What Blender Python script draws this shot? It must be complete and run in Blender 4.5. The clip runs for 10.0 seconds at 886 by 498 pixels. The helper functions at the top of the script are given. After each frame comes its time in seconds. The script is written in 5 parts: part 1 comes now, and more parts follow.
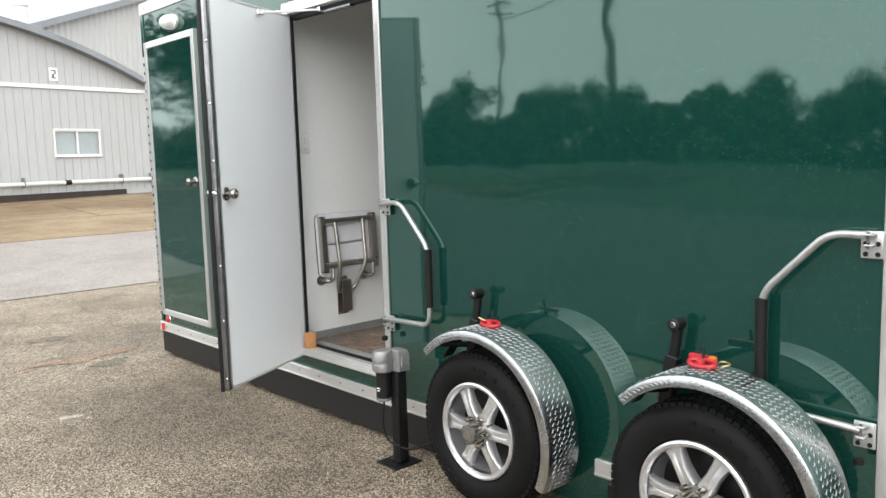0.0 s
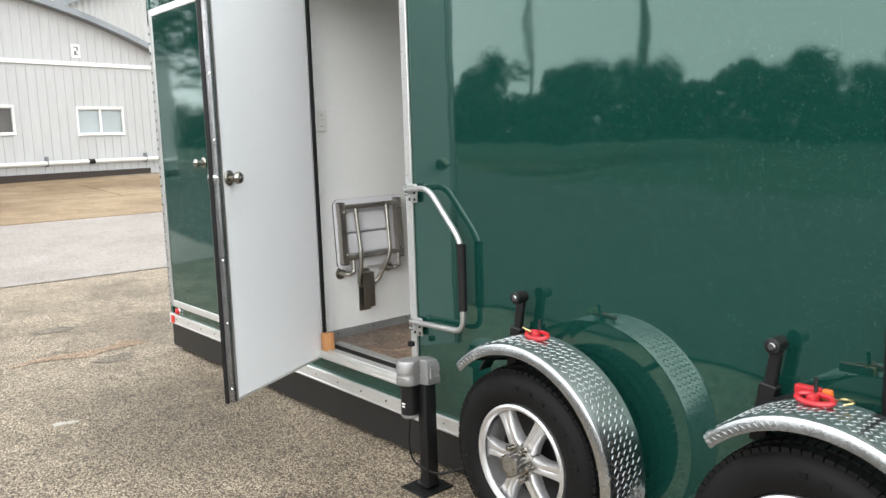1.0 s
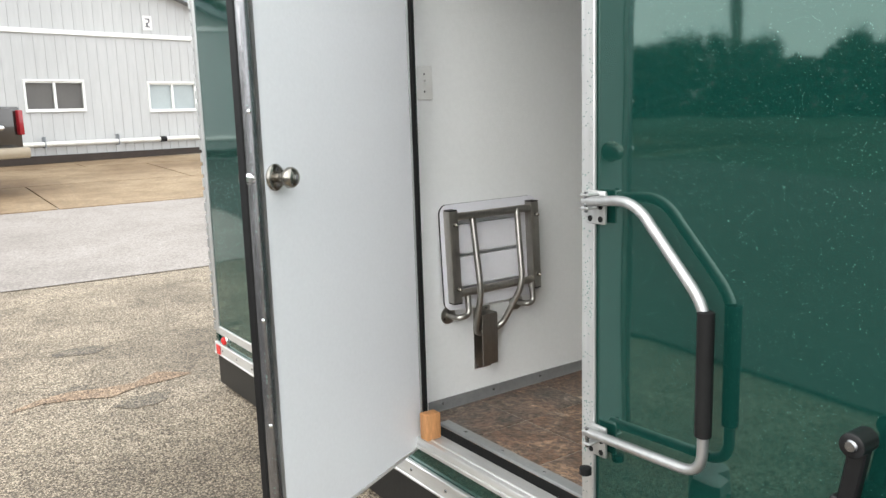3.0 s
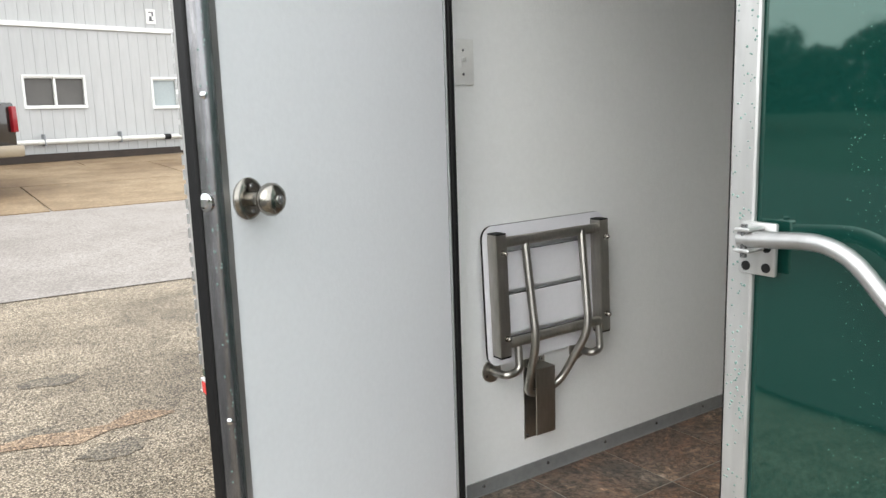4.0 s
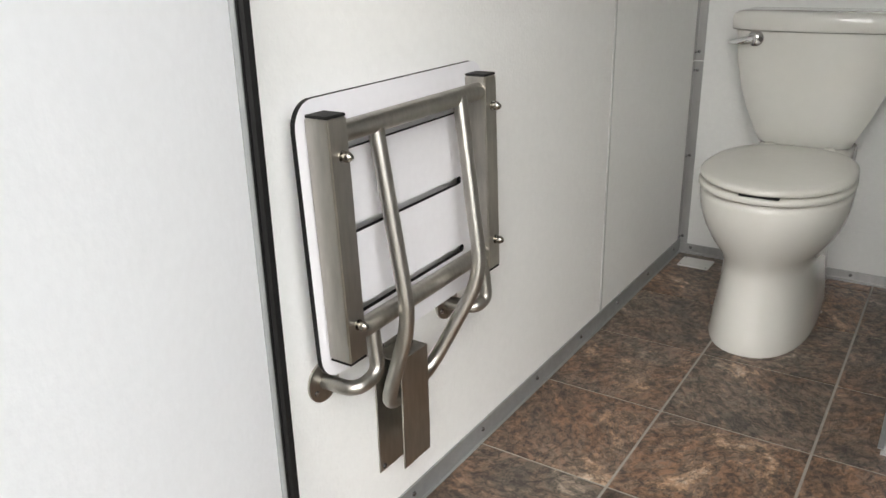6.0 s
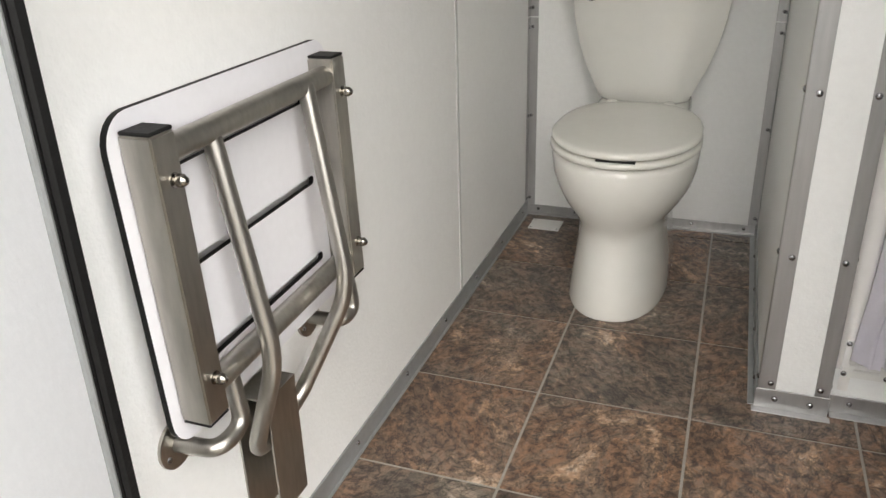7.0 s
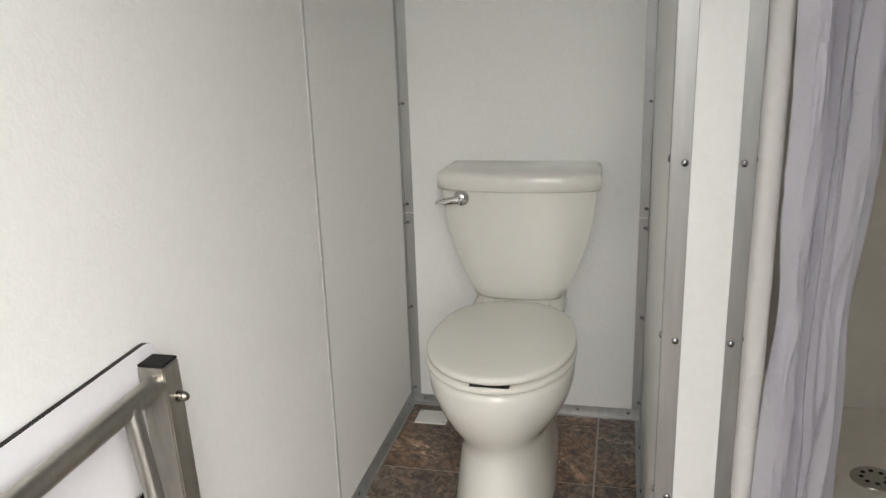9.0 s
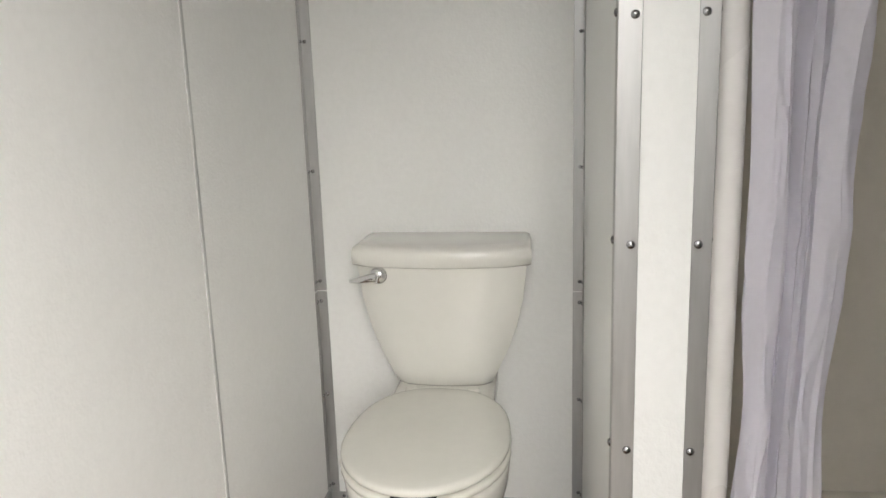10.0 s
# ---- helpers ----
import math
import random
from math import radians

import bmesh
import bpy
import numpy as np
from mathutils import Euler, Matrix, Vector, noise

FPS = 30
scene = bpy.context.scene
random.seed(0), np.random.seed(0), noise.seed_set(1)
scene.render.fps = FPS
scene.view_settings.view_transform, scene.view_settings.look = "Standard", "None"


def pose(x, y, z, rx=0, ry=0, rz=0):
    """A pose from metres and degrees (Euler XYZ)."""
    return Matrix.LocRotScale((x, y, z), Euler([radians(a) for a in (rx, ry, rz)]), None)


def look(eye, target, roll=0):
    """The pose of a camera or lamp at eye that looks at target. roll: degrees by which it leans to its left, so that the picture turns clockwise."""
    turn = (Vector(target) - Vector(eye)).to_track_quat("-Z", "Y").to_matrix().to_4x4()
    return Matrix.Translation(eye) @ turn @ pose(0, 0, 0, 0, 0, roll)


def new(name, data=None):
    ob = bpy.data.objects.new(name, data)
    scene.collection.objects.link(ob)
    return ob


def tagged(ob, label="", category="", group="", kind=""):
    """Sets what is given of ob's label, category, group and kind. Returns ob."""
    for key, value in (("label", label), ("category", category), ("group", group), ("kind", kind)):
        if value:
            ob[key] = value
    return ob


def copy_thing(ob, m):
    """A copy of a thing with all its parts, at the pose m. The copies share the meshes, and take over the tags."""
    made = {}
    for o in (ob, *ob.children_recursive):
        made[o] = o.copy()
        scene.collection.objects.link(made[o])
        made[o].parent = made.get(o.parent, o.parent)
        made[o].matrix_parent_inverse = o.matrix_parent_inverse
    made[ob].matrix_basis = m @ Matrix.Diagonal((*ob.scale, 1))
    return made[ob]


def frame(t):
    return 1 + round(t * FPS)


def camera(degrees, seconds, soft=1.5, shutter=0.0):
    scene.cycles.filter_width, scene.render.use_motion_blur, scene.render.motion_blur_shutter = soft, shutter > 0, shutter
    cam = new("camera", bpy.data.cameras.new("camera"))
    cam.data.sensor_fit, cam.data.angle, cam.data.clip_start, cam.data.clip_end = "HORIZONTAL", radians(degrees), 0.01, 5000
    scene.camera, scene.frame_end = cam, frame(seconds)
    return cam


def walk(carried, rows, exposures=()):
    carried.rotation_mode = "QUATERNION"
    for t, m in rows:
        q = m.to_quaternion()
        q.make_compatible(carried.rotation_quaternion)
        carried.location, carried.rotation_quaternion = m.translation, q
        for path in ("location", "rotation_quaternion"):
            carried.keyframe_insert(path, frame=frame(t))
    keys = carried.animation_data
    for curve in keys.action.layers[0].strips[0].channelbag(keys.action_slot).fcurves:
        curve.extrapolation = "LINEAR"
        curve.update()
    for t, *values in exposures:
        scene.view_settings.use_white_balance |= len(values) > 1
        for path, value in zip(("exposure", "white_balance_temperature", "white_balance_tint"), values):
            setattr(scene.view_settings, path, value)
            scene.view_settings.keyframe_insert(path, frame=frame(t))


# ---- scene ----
cam = camera(58.6, 10.0)
SKY, SUN = 3.0, 1.5
EXPOSURES = ((0.0, 0.04, 6650, 10), (1.0, 0.20, 6650, 10), (2.0, 0.29, 6640, 10), (2.6, 0.26, 6620, 10), (4.0, 0.13, 6610, 10), (4.5, 0.17, 6600, 11), (5.0, 0.30, 6650, 12), (5.5, 0.65, 6720, 12), (7.0, 0.89, 6960, 13), (8.5, 0.95, 6960, 13), (9.3, 1.02, 6990, 13), (10.0, 1.28, 7020, 13))
PATH = [
    (0, (1.102, -0.029, 1.492), (2.446, 1.433, 1.258), -1.7),
    (0.5, (1.258, 0.157, 1.487), (2.593, 1.622, 1.221), -1.8),
    (1, (1.444, 0.395, 1.494), (2.732, 1.899, 1.207), -1.8),
    (1.5, (1.61, 0.727, 1.488), (2.829, 2.283, 1.185), -1.8),
    (2, (1.821, 1.048, 1.467), (2.988, 2.639, 1.14), -1.9),
    (2.5, (2.051, 1.384, 1.491), (3.186, 2.995, 1.15), -1.9),
    (2.7, (2.105, 1.534, 1.482), (3.241, 3.145, 1.144), -1.8),
    (3.8, (2.458, 2.276, 1.476), (3.585, 3.894, 1.14), -1.7),
    (4, (2.53, 2.394, 1.464), (3.645, 4.019, 1.122), -1.8),
    (4.5, (2.677, 2.717, 1.43), (3.799, 4.337, 1.084), -1.6),
    (5, (2.853, 2.981, 1.365), (4.09, 4.499, 0.959), -1.5),
    (5.5, (3.01, 3.164, 1.331), (4.415, 4.481, 0.789), -1.4),
    (5.7, (3.043, 3.255, 1.326), (4.516, 4.46, 0.711), -1.3),
    (6.8, (3.205, 3.487, 1.319), (4.902, 4.184, 0.522), -1.7),
    (7, (3.221, 3.495, 1.339), (4.932, 4.134, 0.522), -1.7),
    (7.5, (3.243, 3.504, 1.411), (4.974, 4.059, 0.577), -1.9),
    (8, (3.269, 3.506, 1.48), (5.032, 4.02, 0.688), -2.0),
    (8.5, (3.308, 3.489, 1.534), (5.127, 3.971, 0.857), -2.0),
    (9, (3.375, 3.449, 1.558), (5.244, 3.887, 0.997), -1.9),
    (9.5, (3.43, 3.441, 1.561), (5.333, 3.828, 1.083), -1.9),
    (10, (3.589, 3.469, 1.558), (5.526, 3.727, 1.131), -1.8),
]
walk(cam, [(t, look(eye, target, roll)) for t, eye, target, roll in PATH], EXPOSURES)

# ---- world, sun and sky ----
world = bpy.data.worlds.new("overcast_world")
scene.world = world
world.use_nodes = True
wn, wl = world.node_tree.nodes, world.node_tree.links
wn.clear()
w_out = wn.new("ShaderNodeOutputWorld")
w_bg = wn.new("ShaderNodeBackground")
w_sky = wn.new("ShaderNodeTexSky")
w_sky.sky_type, w_sky.sun_disc = "NISHITA", False
w_sky.sun_elevation, w_sky.sun_rotation = radians(35), radians(247)
w_hs = wn.new("ShaderNodeHueSaturation")
w_hs.inputs["Saturation"].default_value = 0.25
w_hs.inputs["Value"].default_value = 0.10
w_mix = wn.new("ShaderNodeMix")
w_mix.data_type = "RGBA"
w_mix.inputs["Factor"].default_value = 0.8
w_mix.inputs["B"].default_value = (0.93, 0.97, 1.0, 1)
wl.new(w_sky.outputs["Color"], w_hs.inputs["Color"])
wl.new(w_hs.outputs["Color"], w_mix.inputs["A"])
wl.new(w_mix.outputs["Result"], w_bg.inputs["Color"])
wl.new(w_bg.outputs["Background"], w_out.inputs["Surface"])
w_bg.inputs["Strength"].default_value = SKY

sun = new("sun", bpy.data.lights.new("sun", "SUN"))
sun.data.energy, sun.data.angle, sun.data.color = SUN, radians(60), (1.0, 0.97, 0.93)
sun.matrix_world = look((-19, -8.2, 14.8), (0, 0, 0))


# ---- materials ----
def mat(name, color, rough=0.5, metal=0.0, dark=0.85, big=1.5, small=40.0, bump=0.0, bump_scale=None, coat=0.0,
        spec=0.5, tint=(1, 1, 1), rough_var=0.06, stretch=(1, 1, 1), second=None, second_at=(0.5, 0.65), ior=1.5, island=0.0, per_object=0.0):
    """Principled material with colour variation at two scales, a fine relief and uneven gloss."""
    m = bpy.data.materials.new(name)
    m.use_nodes = True
    n, l = m.node_tree.nodes, m.node_tree.links
    b = n["Principled BSDF"]
    tc = n.new("ShaderNodeTexCoord")
    mp = n.new("ShaderNodeMapping")
    mp.inputs["Scale"].default_value = stretch
    l.new(tc.outputs["Object"], mp.inputs["Vector"])
    vec = mp.outputs["Vector"]
    if per_object:
        info = n.new("ShaderNodeObjectInfo")
        mul = n.new("ShaderNodeMath")
        mul.operation = "MULTIPLY"
        mul.inputs[1].default_value = per_object
        l.new(info.outputs["Random"], mul.inputs[0])
        add = n.new("ShaderNodeVectorMath")
        l.new(vec, add.inputs[0])
        l.new(mul.outputs[0], add.inputs[1])
        vec = add.outputs[0]

    def noise_tex(scale, detail):
        t = n.new("ShaderNodeTexNoise")
        t.inputs["Scale"].default_value, t.inputs["Detail"].default_value = scale, detail
        l.new(vec, t.inputs["Vector"])
        return t.outputs["Fac"]

    def ramp(fac, lo, hi, c0, c1):
        r = n.new("ShaderNodeValToRGB")
        r.color_ramp.elements[0].position, r.color_ramp.elements[1].position = lo, hi
        r.color_ramp.elements[0].color, r.color_ramp.elements[1].color = (*c0, 1), (*c1, 1)
        l.new(fac, r.inputs["Fac"])
        return r.outputs["Color"]

    def mix(kind, a, c, fac=1.0):
        x = n.new("ShaderNodeMix")
        x.data_type, x.blend_type = "RGBA", kind
        x.inputs["Factor"].default_value = fac
        l.new(a, x.inputs["A"])
        l.new(c, x.inputs["B"])
        return x.outputs["Result"]

    fb, fs = noise_tex(big, 4), noise_tex(small, 6)
    col = ramp(fb, *second_at, color, second) if second else ramp(fb, 0.3, 0.7, [c * dark for c in color], color)
    d2 = 1 - (1 - dark) * 0.8
    col = mix("MULTIPLY", col, ramp(fs, 0.3, 0.7, (d2, d2, d2), (1, 1, 1)))
    l.new(col, b.inputs["Base Color"])
    b.inputs["Metallic"].default_value = metal
    b.inputs["Specular IOR Level"].default_value = spec
    b.inputs["IOR"].default_value = ior
    b.inputs["Specular Tint"].default_value = (*tint, 1)
    b.inputs["Coat Weight"].default_value = coat
    b.inputs["Coat Roughness"].default_value = 0.04
    mr = n.new("ShaderNodeMapRange")
    mr.inputs["To Min"].default_value, mr.inputs["To Max"].default_value = max(0.02, rough - rough_var), min(1, rough + rough_var)
    l.new(fb, mr.inputs["Value"])
    l.new(mr.outputs["Result"], b.inputs["Roughness"])
    if bump:
        bp = n.new("ShaderNodeBump")
        bp.inputs["Strength"].default_value = 1.0
        bp.inputs["Distance"].default_value = bump
        l.new(noise_tex(bump_scale or small, 3), bp.inputs["Height"])
        l.new(bp.outputs["Normal"], b.inputs["Normal"])
        if coat:
            l.new(bp.outputs["Normal"], b.inputs["Coat Normal"])
    return m


M_GREEN = mat("green_gelcoat", (0.0042, 0.0345, 0.0272), 0.035, dark=0.93, big=0.7, small=6, bump=0.0040, bump_scale=1.1, coat=0.24, spec=0.95, tint=(0.70, 1.0, 0.89), rough_var=0.015)
M_GREEN_DOOR = mat("green_door_skin", (0.0010, 0.030, 0.0235), 0.035, dark=0.92, big=1.1, small=8, bump=0.0020, bump_scale=1.6, coat=0.40, spec=0.85, tint=(0.5, 1.0, 0.88))
M_WHITE = mat("white_door_skin", (0.82, 0.84, 0.86), 0.38, dark=0.96, big=1.3, small=90, bump=0.0003, bump_scale=160)
M_PANEL = mat("white_pebbled_wall_panel", (0.85, 0.86, 0.845), 0.40, dark=0.96, big=1.1, small=70, bump=0.0009, bump_scale=150)
M_CEIL = mat("white_ceiling_panel", (0.85, 0.85, 0.84), 0.5, dark=0.95, big=1.0, small=60, bump=0.0006, bump_scale=110)
M_ALU = mat("brushed_aluminium", (0.52, 0.52, 0.515), 0.42, metal=0.9, dark=0.82, big=6, small=60, stretch=(1, 1, 0.12), bump=0.0002, bump_scale=200)
M_ALU_H = mat("mill_aluminium_rail", (0.78, 0.78, 0.77), 0.42, metal=0.75, dark=0.86, big=5, small=70, stretch=(1, 0.15, 1), bump=0.0002, bump_scale=150)
M_BASE = mat("grey_cove_strip", (0.42, 0.44, 0.44), 0.42, metal=0.55, dark=0.85, big=4, small=60)
M_TRIMWHITE = mat("white_coated_trim", (0.82, 0.82, 0.80), 0.4, metal=0.1, dark=0.9, big=3, small=50, bump=0.0004, bump_scale=90)
M_SEAM = mat("grey_sealed_seam", (0.56, 0.57, 0.56), 0.5, dark=0.9, big=6, small=60)
M_JAMB = mat("pale_anodised_jamb", (0.62, 0.62, 0.61), 0.34, metal=0.7, dark=0.82, big=5, small=60, stretch=(1, 1, 0.15), bump=0.0004, bump_scale=90)
M_STEEL = mat("brushed_stainless_steel", (0.53, 0.51, 0.465), 0.34, metal=1.0, dark=0.80, big=7, small=120, stretch=(1, 1, 0.2), bump=0.00012, bump_scale=300)
M_NICKEL = mat("satin_nickel", (0.36, 0.34, 0.305), 0.22, metal=1.0, dark=0.88, big=20, small=160)
M_CHROME = mat("polished_chrome", (0.75, 0.75, 0.75), 0.08, metal=1.0, dark=0.94, big=20, small=120, rough_var=0.03)
M_SCREW = mat("stainless_screw", (0.36, 0.36, 0.37), 0.25, metal=1.0, dark=0.8, big=60, small=200)
M_RUBBER = mat("black_rubber", (0.008, 0.008, 0.008), 0.6, spec=0.25, dark=0.7, big=8, small=120, bump=0.0006, bump_scale=200)
M_TYRE = mat("black_tyre_rubber", (0.0065, 0.0065, 0.0068), 0.62, spec=0.16, dark=0.65, big=7, small=90, bump=0.001, bump_scale=90)
M_SKIRT = mat("black_painted_skirt", (0.008, 0.008, 0.008), 0.5, dark=0.7, big=2.5, small=30, bump=0.0006, bump_scale=60)
M_BLACK = mat("black_powder_coat", (0.008, 0.008, 0.0085), 0.42, spec=0.3, dark=0.75, big=9, small=120, bump=0.0003, bump_scale=180)
M_EDGE = mat("weathered_door_edge", (0.36, 0.36, 0.375), 0.24, metal=0.95, dark=0.6, big=10, small=90, stretch=(1, 1, 0.2), bump=0.0004, bump_scale=120)
M_PLATE = mat("bright_tread_plate", (0.55, 0.56, 0.57), 0.26, metal=1.0, dark=0.75, big=9, small=120, bump=0.0002, bump_scale=150)
M_WHEEL = mat("machined_alloy", (0.72, 0.72, 0.73), 0.32, metal=0.85, dark=0.88, big=14, small=90)
M_HUB = mat("worn_steel_hub", (0.50, 0.49, 0.47), 0.28, metal=0.95, dark=0.7, big=30, small=120, bump=0.0006, bump_scale=60)
M_CAST = mat("cast_grey_metal", (0.36, 0.36, 0.36), 0.45, metal=0.7, dark=0.8, big=12, small=90, bump=0.0005, bump_scale=150)
M_RED = mat("red_plastic", (0.44, 0.014, 0.022), 0.3, dark=0.85, big=30, small=160)
M_REFLECT = mat("red_reflector", (0.62, 0.03, 0.03), 0.2, dark=0.8, big=60, small=300, bump=0.0006, bump_scale=320)
M_TAIL = mat("dark_red_lens", (0.26, 0.012, 0.018), 0.15, dark=0.85, big=30, small=160)
M_ORANGE = mat("orange_lens", (0.70, 0.16, 0.03), 0.2, dark=0.85, big=60, small=300)
M_BRASS = mat("brass_wire", (0.55, 0.42, 0.2), 0.3, metal=1.0, dark=0.85, big=60, small=200)
M_WOOD = mat("raw_pine", (0.62, 0.30, 0.12), 0.6, dark=0.7, big=14, small=60, stretch=(3, 3, 0.6), bump=0.0006, bump_scale=80)
M_CERAMIC = mat("white_vitreous_china", (0.74, 0.735, 0.69), 0.10, dark=0.97, big=3, small=30, coat=0.4, rough_var=0.03)
M_SEAT = mat("white_plastic_toilet_seat", (0.73, 0.725, 0.67), 0.22, dark=0.97, big=4, small=40)
M_BOARD = mat("white_phenolic_board", (0.80, 0.80, 0.83), 0.35, dark=0.96, big=4, small=80)
M_PLASTIC = mat("white_plastic", (0.78, 0.78, 0.75), 0.35, dark=0.95, big=20, small=90)
M_GEL = mat("beige_gelcoat_stall", (0.84, 0.80, 0.715), 0.25, dark=0.95, big=1.5, small=30)
M_ROLL = mat("pale_gelcoat_edge", (0.82, 0.80, 0.765), 0.28, dark=0.95, big=2, small=40)
M_CURTAIN = mat("pale_lavender_curtain", (0.95, 0.935, 0.975), 0.38, dark=0.95, big=5, small=120, bump=0.0030, bump_scale=16)
tn, tl = M_CURTAIN.node_tree.nodes, M_CURTAIN.node_tree.links
t_mix, t_tr = tn.new("ShaderNodeMixShader"), tn.new("ShaderNodeBsdfTranslucent")
t_mix.inputs[0].default_value = 0.35
t_tr.inputs["Color"].default_value = (0.90, 0.89, 0.97, 1)
tl.new(tn["Principled BSDF"].outputs[0], t_mix.inputs[1])
tl.new(t_tr.outputs[0], t_mix.inputs[2])
tl.new(t_mix.outputs[0], tn["Material Output"].inputs["Surface"])
M_GROUT = mat("grey_grout", (0.44, 0.42, 0.37), 0.7, dark=0.8, big=20, small=200)
M_SIDING = mat("white_painted_siding", (0.46, 0.465, 0.465), 0.55, dark=0.9, big=0.5, small=14, stretch=(1, 1, 0.15), bump=0.001, bump_scale=20)
M_CORR = mat("grey_corrugated_steel", (0.46, 0.46, 0.45), 0.5, metal=0.2, dark=0.88, big=0.6, small=12, stretch=(1, 1, 0.1))
M_ROOF = mat("grey_roof_edge", (0.26, 0.28, 0.30), 0.5, metal=0.3, dark=0.8, big=1.5, small=14)
M_PIPE = mat("white_pvc_pipe", (0.72, 0.72, 0.68), 0.4, dark=0.85, big=2.5, small=20)
M_TIMBER = mat("dark_rotted_timber", (0.045, 0.032, 0.025), 0.8, dark=0.6, big=4, small=40, bump=0.004, bump_scale=30)
M_BLIND = mat("pale_window_blind", (0.36, 0.41, 0.42), 0.4, dark=0.9, big=2, small=30)
M_SCREEN = mat("dark_insect_screen", (0.105, 0.10, 0.095), 0.5, dark=0.8, big=2, small=80)
M_PAINT = mat("brown_grey_car_paint", (0.026, 0.022, 0.020), 0.25, metal=0.3, dark=0.9, big=3, small=40, coat=0.6)
M_TAN = mat("tan_bumper_paint", (0.30, 0.25, 0.18), 0.35, metal=0.3, dark=0.9, big=4, small=40)
M_DARKGLASS = mat("dark_car_glass", (0.02, 0.025, 0.025), 0.06, dark=0.9, big=3, small=30, spec=0.7)
M_BARK = mat("brown_bark", (0.11, 0.085, 0.06), 0.85, dark=0.6, big=5, small=30, bump=0.01, bump_scale=14)
M_LEAF = mat("summer_leaf", (0.034, 0.066, 0.024), 0.6, dark=0.5, big=1.2, small=8)
M_GRASS = mat("rough_grass", (0.024, 0.046, 0.019), 0.9, dark=0.6, big=0.3, small=6, bump=0.02, bump_scale=12)
M_POLE = mat("weathered_pole_timber", (0.14, 0.11, 0.085), 0.8, dark=0.65, big=3, small=30, stretch=(2, 2, 0.2))
M_WIRE = mat("black_cable", (0.015, 0.015, 0.015), 0.5, dark=0.8)
# opaque pale green: sky light seen through clear drops, put into the colour
M_DROP = mat("rain_bead_sky_glint", (0.16, 0.27, 0.24), 0.05, dark=0.95, spec=0.8)
M_INK = mat("dark_sign_paint", (0.10, 0.10, 0.11), 0.5, dark=0.9)


def stone_floor(name):
    """Printed slate: rust, brown and grey clouds with pale veins and dark cracks, different on each tile."""
    m = bpy.data.materials.new(name)
    m.use_nodes = True
    n, l = m.node_tree.nodes, m.node_tree.links
    b = n["Principled BSDF"]
    tc, info, mul, add = n.new("ShaderNodeTexCoord"), n.new("ShaderNodeObjectInfo"), n.new("ShaderNodeMath"), n.new("ShaderNodeVectorMath")
    mul.operation = "MULTIPLY"
    mul.inputs[1].default_value = 57.0
    l.new(info.outputs["Random"], mul.inputs[0])
    mp = n.new("ShaderNodeMapping")
    mp.inputs["Scale"].default_value = (0.95, 1.25, 1.0)
    mp.inputs["Rotation"].default_value = (0, 0, 0.5)
    turn = n.new("ShaderNodeVectorRotate")
    turn.rotation_type = "Z_AXIS"
    ang = n.new("ShaderNodeMath")
    ang.operation = "MULTIPLY"
    ang.inputs[1].default_value = 19.0
    l.new(info.outputs["Random"], ang.inputs[0])
    l.new(ang.outputs[0], turn.inputs["Angle"])
    l.new(tc.outputs["Object"], turn.inputs["Vector"])
    l.new(turn.outputs["Vector"], mp.inputs["Vector"])
    l.new(mp.outputs["Vector"], add.inputs[0])
    l.new(mul.outputs[0], add.inputs[1])

    def tex(scale, detail, dist=0.0, rough=0.6):
        t = n.new("ShaderNodeTexNoise")
        t.inputs["Scale"].default_value, t.inputs["Detail"].default_value = scale, detail
        t.inputs["Distortion"].default_value, t.inputs["Roughness"].default_value = dist, rough
        l.new(add.outputs[0], t.inputs["Vector"])
        return t.outputs["Fac"]

    cloud = tex(5.2, 14, 0.55, 0.78)

    def ramp(stops):
        q = n.new("ShaderNodeValToRGB")
        for k, (p, c) in enumerate(stops):
            e = q.color_ramp.elements[k] if k < 2 else q.color_ramp.elements.new(p)
            e.position, e.color = p, (*c, 1)
        l.new(cloud, q.inputs["Fac"])
        return q.outputs["Color"]

    rust = ramp(((0.35, (0.085, 0.064, 0.050)), (0.43, (0.155, 0.108, 0.080)), (0.48, (0.235, 0.142, 0.090)), (0.53, (0.17, 0.135, 0.11)), (0.58, (0.34, 0.225, 0.145)), (0.66, (0.54, 0.46, 0.37))))
    grey = ramp(((0.35, (0.070, 0.063, 0.056)), (0.44, (0.112, 0.098, 0.084)), (0.50, (0.200, 0.152, 0.120)), (0.55, (0.138, 0.128, 0.110)), (0.60, (0.26, 0.22, 0.18)), (0.68, (0.46, 0.43, 0.38))))
    pick = n.new("ShaderNodeMapRange")
    pick.inputs["From Min"].default_value, pick.inputs["From Max"].default_value = 0.42, 0.58
    hue = n.new("ShaderNodeMath")
    hue.operation = "MULTIPLY_ADD"
    hue.inputs[1].default_value, hue.inputs[2].default_value = 0.22, -0.11
    l.new(info.outputs["Random"], hue.inputs[0])
    both = n.new("ShaderNodeMath")
    l.new(tex(2.6, 5, 0.6, 0.6), both.inputs[0])
    l.new(hue.outputs[0], both.inputs[1])
    l.new(both.outputs[0], pick.inputs["Value"])
    r = n.new("ShaderNodeMix")
    r.data_type = "RGBA"
    l.new(pick.outputs["Result"], r.inputs["Factor"])
    l.new(rust, r.inputs["A"])
    l.new(grey, r.inputs["B"])
    f = n.new("ShaderNodeValToRGB")
    f.color_ramp.elements[0].position, f.color_ramp.elements[1].position = 0.425, 0.565
